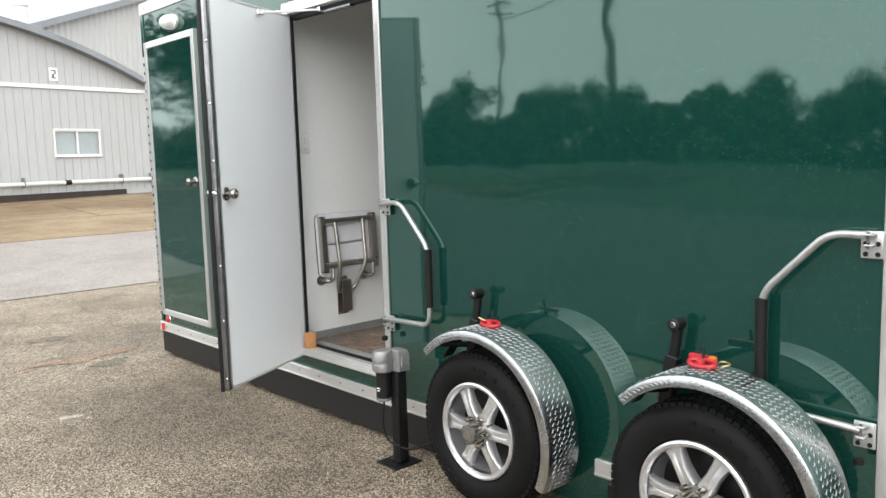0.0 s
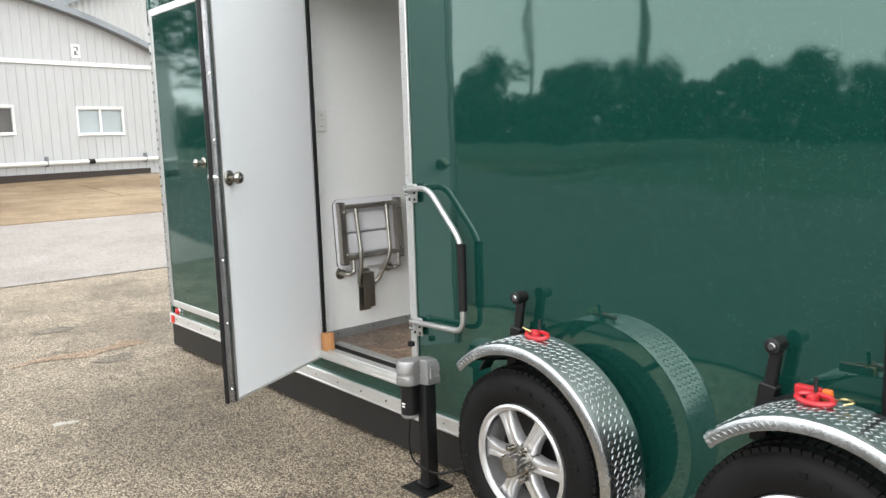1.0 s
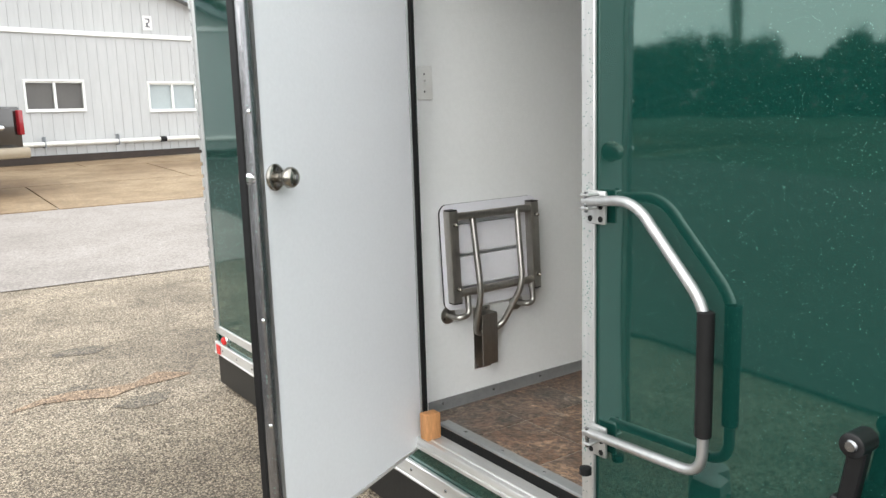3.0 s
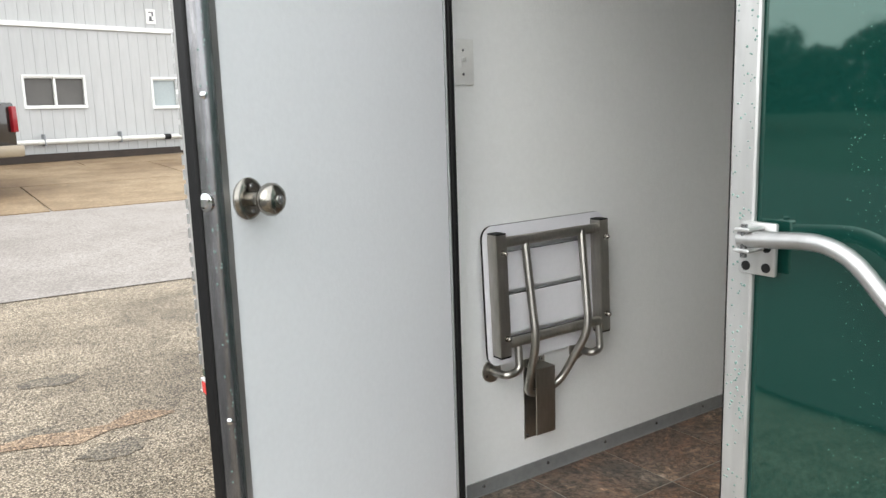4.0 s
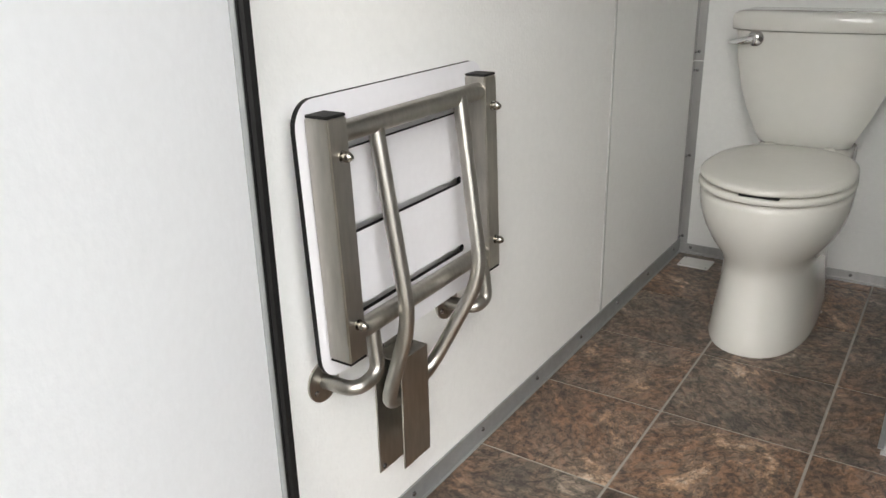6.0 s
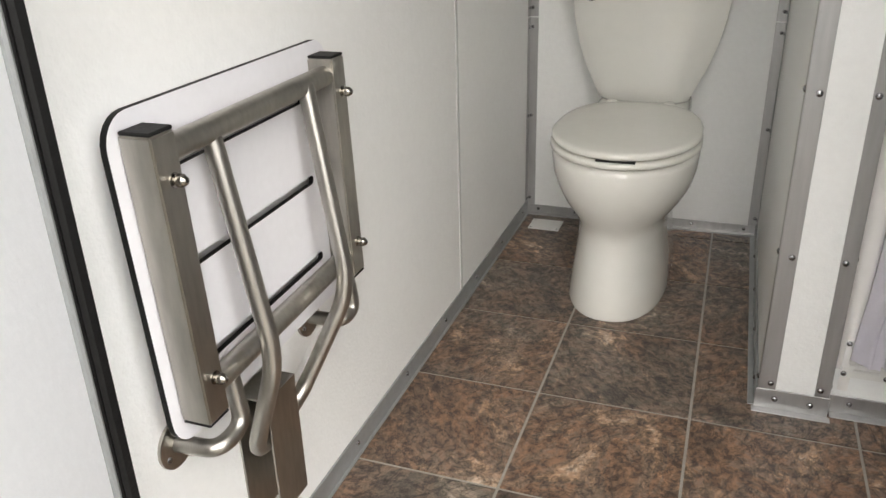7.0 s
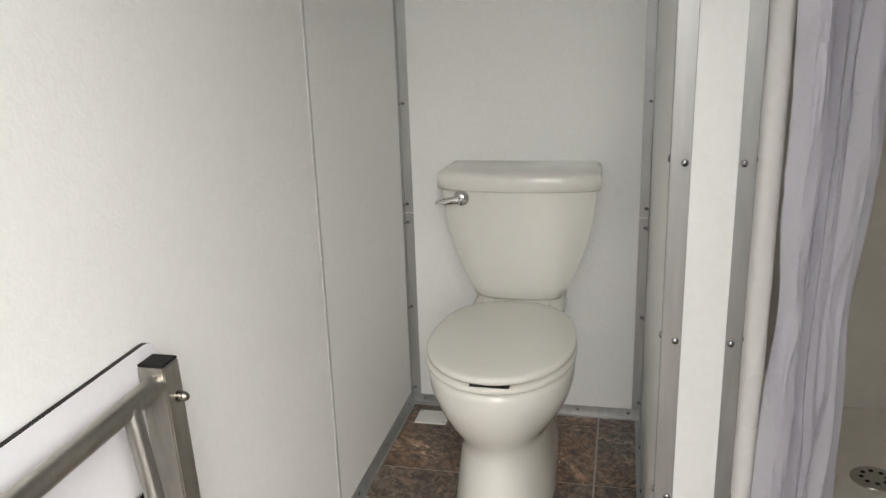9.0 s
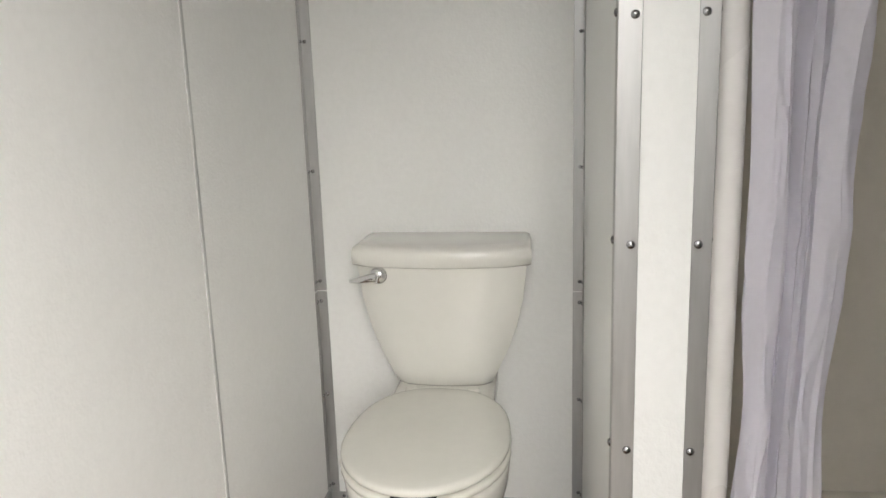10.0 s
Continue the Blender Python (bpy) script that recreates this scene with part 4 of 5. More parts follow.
tube(b, [(3.410, 2.940, 0.325), (3.395, 2.950, 0.20), (3.415, 2.935, 0.12), (3.475, 2.785, 0.08), (3.535, 2.605, 0.14), (3.655, 2.535, 0.15)], 0.006, 8, 0.08)
part("cable", b, M_RUBBER, jack, "black power cable")

jack.scale = (0.70, 0.70, 1.0)
jack.location.x -= 0.030
jack.location.y += 0.012

# ---- rain on the paint ----
b = bmesh.new()
rr = random.Random(3)
for k in range(13000):
    y = rr.uniform(0.76, 2.98)
    z = rr.betavariate(3.0, 2.6) * 2.0 + 0.4
    r = rr.uniform(0.00038, 0.00066) * (1.5 if rr.random() < 0.03 else 1)
    vs = [b.verts.new((W - 0.0002, y + r * math.cos(a), z + r * 1.15 * math.sin(a))) for a in (0, 1.26, 2.51, 3.77, 5.03)]
    t = b.verts.new((W - r * 0.6, y, z))
    for i in range(5):
        b.faces.new((vs[i], vs[(i + 1) % 5], t))
for k in range(1500):
    y, z = rr.uniform(5.14, 5.84), rr.betavariate(2, 2) * 1.8 + 0.45
    r = rr.uniform(0.0012, 0.0024)
    vs = [b.verts.new((W - 0.0302, y + r * math.cos(a), z + r * math.sin(a))) for a in (0, 1.26, 2.51, 3.77, 5.03)]
    t = b.verts.new((W - 0.030 - r * 0.6, y, z))
    for i in range(5):
        b.faces.new((vs[i], vs[(i + 1) % 5], t))
for k in range(260):
    u, z = DL + rr.uniform(-0.016, 0.0), rr.uniform(DB, DT)
    r = rr.uniform(0.0007, 0.0018)
    c = DM @ Vector((u, 0.0 if u < DL - 0.006 else 0.006, z))
    c += (N * 0.9 + U * 0.5) * 0.001
    dome(b, c, N + U * 0.6, r, r * 0.8, 6)
for k in range(260):
    y, z = rr.uniform(DO[0] - 0.038, DO[0] - 0.004), rr.uniform(0.45, 2.2)
    r = rr.uniform(0.001, 0.0024)
    dome(b, (W - 0.012, y, z), (-1, 0, 0), r, r * 0.7, 6)
tagged(part("rain", b, M_DROP, trailer), "", "", "", "stuff")

# ---- interior ----
before = set(scene.objects)
LIFT = 0.034
YL, YR, XW, XP = 4.08, 2.25, 5.584, 4.676
floor = thing("floor", 4.6, 3.2, FL, "slate-look brown vinyl tile floor with pale joints", "floor", "", "structure")
b = bmesh.new()
box(b, WI, XW, YR, YL, 0.16, FL - 0.0015)
part("underlay", b, M_GROUT, floor)
b = bmesh.new()
box(b, WI, XB - 0.06, YL, YL + 0.05, 0.20, CE)
wall_l = structure("wall_left", b, M_PANEL, "white pebbled panel wall with a thin seam", "wall")
b = bmesh.new()
box(b, 4.905, 4.917, YL - 0.0022, YL + 0.002, 0.39, CE, 0.0015, 2)
part("seam_strip", b, M_SEAM, wall_l)
b = bmesh.new()
box(b, XW, XB - 0.06, YR, YL, 0.20, CE)
wall_b = structure("wall_back", b, M_PANEL, "white pebbled panel back wall", "wall")
b = bmesh.new()
box(b, WI, XW, YR - 0.05, YR, 0.20, CE)
structure("wall_right", b, M_PANEL, "white pebbled panel wall", "wall")
b = bmesh.new()
box(b, WI, WI + 0.004, DO[1] + 0.035, YL, 0.34, CE)
box(b, WI, WI + 0.004, YR, DO[0] - 0.02, 0.34, CE)
box(b, WI, WI + 0.004, DO[0] - 0.02, DO[1] + 0.035, 2.31, CE)
structure("wall_front", b, M_PANEL, "white panel wall beside the doorway", "wall")
b = bmesh.new()
box(b, WI, XB - 0.06, YR - 0.05, YL + 0.05, CE, CE + 0.03)
structure("ceiling", b, M_CEIL, "white panel ceiling", "ceiling")
b = bmesh.new()
box(b, XP, XW, 3.247, 3.373, FL - 0.01, CE)
wall_p = structure("wall_partition", b, M_PANEL, "white pebbled partition with metal-trimmed end", "wall")


def trim_strip(name, pieces, m, rivets, label):
    bm_ = bmesh.new()
    for p in pieces:
        box(bm_, *p, 0.0008)
    ob = structure(name, bm_, m, label, "trim")
    for c, ax in rivets:
        rivet(ob, c, ax, 0.0062 if name == "trim" else 0.005)
    return ob


t = 0.0022
zr = [0.406, 0.68, 0.984, 1.29, 1.595, 1.90, 2.2]
for y0, y1, yr, side, ys in ((3.343, 3.373 + t, 3.353, 3.373, 1), (3.247 - t, 3.272, 3.263, 3.247, -1)):
    pieces = [(XP - t, XP, y0, y1, 0.392, CE)]
    sy = (3.373, 3.373 + t) if ys > 0 else (3.247 - t, 3.247)
    pieces.append((XP, XP + 0.028, *sy, 0.392, CE))
    rv = [((XP - t, yr, z), (-1, 0, 0)) for z in zr]
    rv += [((XP + 0.014, sy[1] if ys > 0 else sy[0], z + 0.004), (0, ys, 0)) for z in zr]
    trim_strip("trim", pieces, M_ALU, rv, "brushed aluminium corner angle with domed screws")
# foot of the partition
trim_strip("trim", [(XP - 0.004, XP, 3.243, 3.379, FL, 0.392), (XP - 0.022, XP - 0.004, 3.239, 3.383, FL, FL + 0.003)], M_ALU,
           [((XP - 0.004, 3.342, 0.372), (-1, 0, 0)), ((XP - 0.004, 3.277, 0.370), (-1, 0, 0))], "aluminium foot plate of the partition")
# base strips
trim_strip("baseboard", [(WI, XW, YL - 0.004, YL, FL, 0.392), (WI, XW, YL - 0.010, YL - 0.004, FL, FL + 0.003)], M_BASE,
           [((3.80 + 0.245 * k, YL - 0.004, 0.374), (0, -1, 0)) for k in range(8)], "grey metal base strip along the wall")
trim_strip("baseboard", [(XW - 0.004, XW, 3.373, YL - 0.004, FL, 0.378), (XW - 0.018, XW - 0.004, 3.373, YL - 0.004, FL, FL + 0.006)], M_ALU,
           [((XW - 0.004, y, 0.366), (-1, 0, 0)) for y in (3.41, 3.56, 3.75, 3.92, 4.04)], "aluminium base strip behind the toilet")
trim_strip("baseboard", [(XP, XW - 0.004, 3.373, 3.378, FL, 0.388), (XP, XW - 0.004, 3.378, 3.390, FL, FL + 0.003)], M_BASE,
           [((XP + 0.07 + 0.21 * k, 3.378, 0.370), (0, 1, 0)) for k in range(5)], "grey metal base strip on the partition")
zc_ = (0.402, 0.674, 0.942, 0.998, 1.293, 1.62, 1.95)
for yc, s in ((YL, -1), (3.373, 1)):
    for z0, z1 in ((0.378, 0.969), (0.972, CE)):
        pc = [(XW - 0.0025, XW, min(yc, yc + s * 0.027), max(yc, yc + s * 0.027), z0, z1),
              (XW - 0.024, XW - 0.0025, min(yc, yc + s * 0.0025), max(yc, yc + s * 0.0025), z0, z1)]
        rv = [((XW - 0.0025, yc + s * 0.010, z), (-1, 0, 0)) for z in zc_ if z0 < z < z1]
        rv += [((XW - 0.014, yc + s * 0.0025, z), (0, s, 0)) for z in zc_ if z0 < z < z1]
        trim_strip("corner_trim", pc, M_ALU, rv, "aluminium inside corner angle with screws")


# light switch
sw = thing("light_switch", 3.762, YL, 1.555, "white single toggle light switch on the wall", "light switch")
b = bmesh.new()
box(b, 3.727, 3.797, YL - 0.009, YL, 1.496, 1.612, 0.004, 2)
part("plate", b, M_PLASTIC, sw)
b = bmesh.new()
box(b, 3.756, 3.768, YL - 0.0105, YL - 0.008, 1.541, 1.567)
box(b, 3.758, 3.766, YL - 0.024, YL - 0.009, 1.556, 1.566, 0.002)
part("toggle", b, M_PLASTIC, sw)
for z in (1.524, 1.584):
    b = bmesh.new()
    dome(b, (3.762, YL - 0.009, z), (0, -1, 0), 0.0035, 0.0012, 8)
    part("screw", b, M_SCREW, sw)

# ---- folding shower seat ----
seat = thing("folding_shower_seat", 3.97, YL, 0.5, "folded white board shower seat with stainless frame on the wall", "shower seat")
TOPZ = 1.106


def lean(p):
    """The folded seat hangs a little askew."""
    x, y, z = p
    return Vector((x + (TOPZ - z) * 0.028, y - (TOPZ - z) * 0.012 - (4.22 - x) * 0.028, z))


b = bmesh.new()
outl = [lean((x, 4.055, z)) for x, z in rounded(3.787, 4.258, 0.735, 1.125, 0.036)]
holes = [[lean((x, 4.055, z)) for x, z in rounded(3.850, 4.176, zc - 0.0065, zc + 0.0065, 0.006, 3)] for zc in (1.054, 0.934, 0.812)]
fill_plate(b, outl, holes, (0, 0.008, 0))
bmesh.ops.recalc_face_normals(b, faces=b.faces)
for f in b.faces:
    f.material_index = 0 if abs(f.normal.y) > 0.6 else 1
part("board", b, M_BOARD, seat, "white board with black edges and slots", extra=(M_RUBBER,))


def sq_bar(xc):
    """Square tube with capped ends and two domed nuts on its face."""
    b_ = bmesh.new()
    w = 0.0193
    rings = []
    for z in (0.768, 1.104):
        rings.append([lean((xc + dx, 4.0345 + dy, z)) for dx, dy in ((-w, -w), (w, -w), (w, w), (-w, w))])
    loft(b_, rings)
    bmesh.ops.bevel(b_, geom=list(b_.edges), offset=0.002, segments=2, affect="EDGES")
    br = part("side_bar", b_, M_STEEL, seat, "square stainless bar")
    for z, d in ((1.104, 0.004), (0.768, -0.004)):
        b_ = bmesh.new()
        c = lean((xc, 4.0345, z))
        box(b_, c.x - 0.0185, c.x + 0.0185, c.y - 0.0185, c.y + 0.0185, min(z, z + d), max(z, z + d), 0.0015)
        part("end_cap", b_, M_RUBBER, br, "black plastic end cap")
    for z in (1.055, 0.820):
        b_ = bmesh.new()
        c = lean((xc + 0.004, 4.0345 - w, z))
        lathe(b_, c, (0, -1, 0), [(0, 0.0080), (0.0012, 0.0080), (0.0014, 0.0042), (0.005, 0.0042), (0.0052, 0.0070), (0.010, 0.0070), (0.012, 0.0058), (0.015, 0.0040), (0.0165, 0.0012)], 12)
        part("bolt", b_, M_NICKEL, br)


for xc in (3.822, 4.216):
    sq_bar(xc)
for z in (1.081, 0.800):
    b = bmesh.new()
    tube(b, [lean((3.836, 4.030, z)), lean((4.206, 4.030, z))], 0.0142, 16)
    part("cross_tube", b, M_STEEL, seat)
b = bmesh.new()
tube(b, [(3.918, 4.022, 1.083), (3.915, 3.974, 0.800), (3.932, 4.040, 0.622), (4.060, 4.044, 0.630), (4.113, 3.972, 0.800), (4.132, 4.022, 1.083)], 0.0116, 14, 0.045)
part("leg_loop", b, M_STEEL, seat, "bent stainless support leg")
for xf, xe in ((3.838, 3.890), (4.168, 4.204)):
    b = bmesh.new()
    tube(b, [(xf, 4.078, 0.708), (xf + 0.006, 4.022, 0.706), (xe, 4.016, 0.714), (xe + 0.002, 4.026, 0.792)], 0.0112, 14, 0.026)
    arm = part("hinge_arm", b, M_STEEL, seat)
    b = bmesh.new()
    lathe(b, (xf, YL, 0.708), (0, -1, 0), [(0, 0.032), (0.004, 0.032), (0.005, 0.029), (0.005, 0.012)], 28)
    fl = part("wall_flange", b, M_STEEL, arm, "round wall flange with screws")
    for a in (90, 210, 330):
        b = bmesh.new()
        dome(b, (xf + 0.022 * math.cos(radians(a)), YL - 0.005, 0.708 + 0.022 * math.sin(radians(a))), (0, -1, 0), 0.0045, 0.002, 8)
        part("flange_screw", b, M_SCREW, arm)
# folded sheet holder: back plate, front, far side, top and bottom; open on one side, where the leg passes
HX0, HX1, HY = 3.958, 4.031, 4.026
holder = [(HX0, HX1, HY, HY + 0.003, 0.500, 0.698), (HX1 - 0.003, HX1, HY + 0.003, YL - 0.004, 0.500, 0.698), (HX0, HX1 - 0.003, HY + 0.003, YL - 0.004, 0.695, 0.698),
          (HX0 - 0.003, HX1 + 0.004, YL - 0.004, YL - 0.001, 0.474, 0.716)]
for k, q in enumerate(holder):
    b = bmesh.new()
    box(b, *q, 0.0006)
    hold = part("holder_plate", b, M_STEEL, seat, "stainless leg holder on the wall" if k == 0 else "")
for p in ((3.966, YL - 0.004, 0.483), (4.018, YL - 0.004, 0.708), (3.975, YL - 0.004, 0.708)):
    rivet(hold, p, (0, -1, 0), 0.005)

# ---- toilet ----
toilet = thing("toilet", 5.2, 3.716, FL, "white two-piece toilet with closed lid", "toilet")
TY = 3.7195


def oval(xf, xb, hw, z, n=40, square=2.0, back=2.0):
    """Egg-shaped ring: front at xf, back at xb, half-width hw."""
    out = []
    xm = xf + (xb - xf) * 0.46
    for k in range(n):
        a = 2 * math.pi * k / n
        c, s = math.cos(a), math.sin(a)
        e = square if c < 0 else back
        ux = math.copysign(abs(c) ** (2 / e), c)
        uy = math.copysign(abs(s) ** (2 / e), s)
        out.append(Vector((xm + ux * ((xb - xm) if c > 0 else (xm - xf)), TY + uy * hw, z)))
    return out


b = bmesh.new()
rings_ = ((4.930, 5.52, 0.126, 0.0, 2.3, 4), (4.927, 5.52, 0.128, 0.012, 2.3, 4), (4.938, 5.52, 0.119, 0.07, 2.3, 4), (4.950, 5.52, 0.111, 0.15, 2.3, 4),
          (4.955, 5.52, 0.110, 0.190, 2.25, 4), (4.951, 5.52, 0.113, 0.212, 2.2, 4), (4.938, 5.51, 0.127, 0.236, 2.1, 3.5), (4.917, 5.48, 0.147, 0.266, 2.05, 3),
          (4.898, 5.44, 0.163, 0.303, 2.0, 2.6), (4.887, 5.41, 0.172, 0.342, 2.0, 2.5), (4.883, 5.40, 0.175, 0.380, 2.0, 2.4), (4.885, 5.40, 0.174, 0.392, 2.0, 2.4), (4.895, 5.39, 0.166, 0.398, 2.0, 2.4))
loft(b, [oval(a, c, d, FL + z, square=e, back=g) for a, c, d, z, e, g in rings_])
part("bowl", b, M_CERAMIC, toilet, sharp=60)
b = bmesh.new()
box(b, 5.33, 5.575, TY - 0.125, TY + 0.125, FL + 0.355, FL + 0.425, 0.018, 3)
part("tank_shelf", b, M_CERAMIC, toilet, sharp=60)
for name, z0, z1, g, label in (("seat_ring", FL + 0.4015, FL + 0.419, 0.0, "white seat ring"), ("lid", FL + 0.4225, FL + 0.440, 0.002, "closed white lid")):
    b = bmesh.new()
    rr_ = []
    for z, d in ((z0, 0.004), (z0 + 0.003, 0.0), (z1 - 0.006, 0.0), (z1 - 0.002, 0.004), (z1, 0.012)):
        rr_.append(oval(4.880 + d + g, 5.375 - d, 0.178 - d - g, z, square=2.0, back=2.5))
    if name == "lid":
        rr_.append(oval(4.93, 5.33, 0.13, z1 + 0.003, square=2.0, back=2.5))
        rr_.append(oval(5.02, 5.24, 0.06, z1 + 0.005, square=2.0, back=2.5))
    loft(b, rr_)
    part(name, b, M_SEAT, toilet, label, sharp=60)
# black strip stands in for the shade between seat ring and lid
b = bmesh.new()
box(b, 4.8832, 4.900, TY - 0.050, TY + 0.036, FL + 0.4192, FL + 0.4224, 0.0005)
part("lid_gap", b, M_RUBBER, toilet)
for s in (-1, 1):
    b = bmesh.new()
    lathe(b, (5.375, TY + s * 0.075, FL + 0.405), (0, 0, 1), [(0, 0.018), (0.028, 0.018), (0.034, 0.012)], 16)
    part("hinge", b, M_SEAT, toilet)


def tank_ring(z, hw, xf, xb, bow, n=10):
    out = []
    for k in range(n + 1):
        u = -1 + 2 * k / n
        out.append(Vector((xf + bow * u * u + (0.012 if abs(u) == 1 else 0), TY + u * hw, z)))
    out += [Vector((xb, TY + hw * 0.98, z)), Vector((xb, TY - hw * 0.98, z))]
    return out


b = bmesh.new()
prof = ((0.425, 0.112, 5.425, 0.014), (0.432, 0.120, 5.418, 0.016), (0.46, 0.132, 5.412, 0.018), (0.52, 0.160, 5.406, 0.022), (0.58, 0.181, 5.401, 0.026), (0.65, 0.197, 5.396, 0.028), (0.733, 0.206, 5.392, 0.030))
loft(b, [tank_ring(FL + z, hw, xf - 0.008, 5.572, bow) for z, hw, xf, bow in prof])
part("tank", b, M_CERAMIC, toilet, sharp=50)
b = bmesh.new()
prof = ((0.735, 0.213, 5.383, 0.030), (0.739, 0.217, 5.379, 0.031), (0.769, 0.218, 5.378, 0.031), (0.779, 0.214, 5.383, 0.030), (0.784, 0.203, 5.396, 0.028), (0.786, 0.18, 5.42, 0.02))
loft(b, [tank_ring(FL + z, hw, xf - 0.008, 5.576 - 0.02 * (hw < 0.2), bow) for z, hw, xf, bow in prof])
part("tank_lid", b, M_CERAMIC, toilet, "white tank lid", sharp=50)
b = bmesh.new()
lathe(b, (5.404, 3.868, 1.061), (-1, 0, 0), [(0, 0.021), (0.010, 0.021), (0.017, 0.016), (0.021, 0.007)], 24)
lv = part("flush_lever", b, M_CHROME, toilet, "chrome flush lever")
b = bmesh.new()
loft(b, [ring(Vector(p), Vector((1, 0, 0)), Vector((0, 0, 1)), r, 12) for p, r in (((5.388, 3.872, 1.059), 0.0115), ((5.384, 3.895, 1.055), 0.0105), ((5.382, 3.912, 1.052), 0.0085), ((5.379, 3.936, 1.050), 0.003))])
part("lever_arm", b, M_CHROME, lv)
for s in (-1, 1):
    b = bmesh.new()
    lathe(b, (5.30, TY + s * 0.112, FL), (0, 0, 1), [(0, 0.016), (0.016, 0.014), (0.022, 0.006)], 14)
    part("bolt_cap", b, M_PLASTIC, toilet)

# white cover plate on the floor beside the toilet
fp_ = thing("floor_cover_plate", 5.487, 3.993, FL, "small white plastic cover plate screwed to the floor", "cover plate")
b = bmesh.new()
box(b, 5.447, 5.527, 3.945, 4.042, FL + 0.0012, FL + 0.006, 0.002)
part("plate", b, M_PLASTIC, fp_)
for x, y in ((5.455, 3.953), (5.519, 4.034), (5.455, 4.034)):
    b = bmesh.new()
    dome(b, (x, y, FL + 0.006), (0, 0, 1), 0.003, 0.0015, 8)
    part("screw", b, M_SCREW, fp_)

# ---- shower stall and curtain ----
stall = thing("shower_stall", 5.1, 2.8, FL, "beige moulded shower stall with a low curb", "shower stall")
b = bmesh.new()
SX0, SX1, SY0, SY1 = 4.70, 5.578, 2.33, 3.215
b.free()
for q in ((SX0 + 0.04, SX1, SY1, 3.243), (SX0 + 0.04, SX1, SY0 - 0.03, SY0), (SX1 - 0.03, SX1, SY0, SY1)):
    b = bmesh.new()
    box(b, *q, 0.45, 2.2, 0.006, 2)
    part("stall_wall", b, M_GEL, stall)
b = bmesh.new()
box(b, SX0 + 0.04, SX1 - 0.03, SY0, SY1, 0.40, 0.452)
box(b, SX0 + 0.005, SX0 + 0.075, SY0 - 0.03, 3.243, 0.44, 0.53, 0.02, 3)
part("pan", b, M_GEL, stall)
b = bmesh.new()
tube(b, [(SX0 + 0.022, 3.222, 0.40), (SX0 + 0.022, 3.222, 2.25)], 0.024, 16)
part("edge_roll", b, M_ROLL, stall, "rounded pale stall edge")
b = bmesh.new()
box(b, SX0, SX0 + 0.012, SY0 - 0.03, 3.245, FL, 0.445, 0.002)
part("curb_panel", b, M_PANEL, stall)
b = bmesh.new()
lathe(b, (5.18, 2.85, 0.452), (0, 0, 1), [(0, 0.052), (0.004, 0.050), (0.005, 0.04)], 28)
dr = part("drain", b, M_STEEL, stall, "round metal drain cover")
for k in range(8):
    a = 2 * math.pi * k / 8
    b = bmesh.new()
    lathe(b, (5.18 + 0.028 * math.cos(a), 2.85 + 0.028 * math.sin(a), 0.4568), (0, 0, 1), [(0, 0.006), (0.0006, 0.006)], 10)
    part("drain_hole", b, M_RUBBER, dr)
trim_strip("baseboard", [(SX0 - 0.004, SX0, SY0, 3.243, FL, 0.388), (SX0 - 0.024, SX0 - 0.004, SY0, 3.239, FL, FL + 0.003)], M_ALU,
           [((SX0 - 0.004, 3.205 - 0.2 * k, 0.372), (-1, 0, 0)) for k in range(4)], "aluminium strip at the foot of the shower curb")
gv = thing("vent_grille", SX0, 3.187, 0.47, "round white louvred vent on a screwed square plate", "vent grille")
b = bmesh.new()
box(b, SX0 - 0.0035, SX0, 3.145, 3.232, 0.432, 0.512, 0.001)
part("plate", b, M_PLASTIC, gv)
for k in range(5):
    z = 0.447 + 0.0115 * k
    hw = math.sqrt(max(0.034 ** 2 - (z - 0.471) ** 2, 0.0001))
    b = bmesh.new()
    box(b, SX0 - 0.008, SX0 - 0.0035, 3.187 - hw, 3.187 + hw, z, z + 0.006, 0.0015)
    part("louvre", b, M_PLASTIC, gv)
for y, z in ((3.152, 0.440), (3.226, 0.440), (3.226, 0.506)):
    rivet(gv, (SX0 - 0.0035, y, z), (-1, 0, 0))
cur = thing("shower_curtain", 4.69, 3.13, 0.5, "pale lavender fabric shower curtain, bunched to one side", "curtain")
b = bmesh.new()
cols, rows = 160, 120
FOLD_U = (0, 0.07, 0.20, 0.30, 0.38, 0.46, 0.54, 0.62, 0.70, 0.78, 0.92, 1.0)
FOLD_Y = (0.02, 0.0, 0.20, 0.33, 0.31, 0.42, 0.50, 0.56, 0.64, 0.62, 0.86, 1.0)
FOLD_X = (0.012, -0.004, -0.026, -0.020, 0.012, 0.020, -0.006, 0.020, 0.014, -0.016, -0.034, -0.020)


def fold(table, u):
    """Smoothly interpolated fold profile across the cloth."""
    k = max(i_ for i_ in range(len(FOLD_U) - 1) if FOLD_U[i_] <= u)
    f = (u - FOLD_U[k]) / (FOLD_U[k + 1] - FOLD_U[k])
    f = 0.35 * f + 0.65 * f * f * (3 - 2 * f)
    return table[k] + (table[k + 1] - table[k]) * f


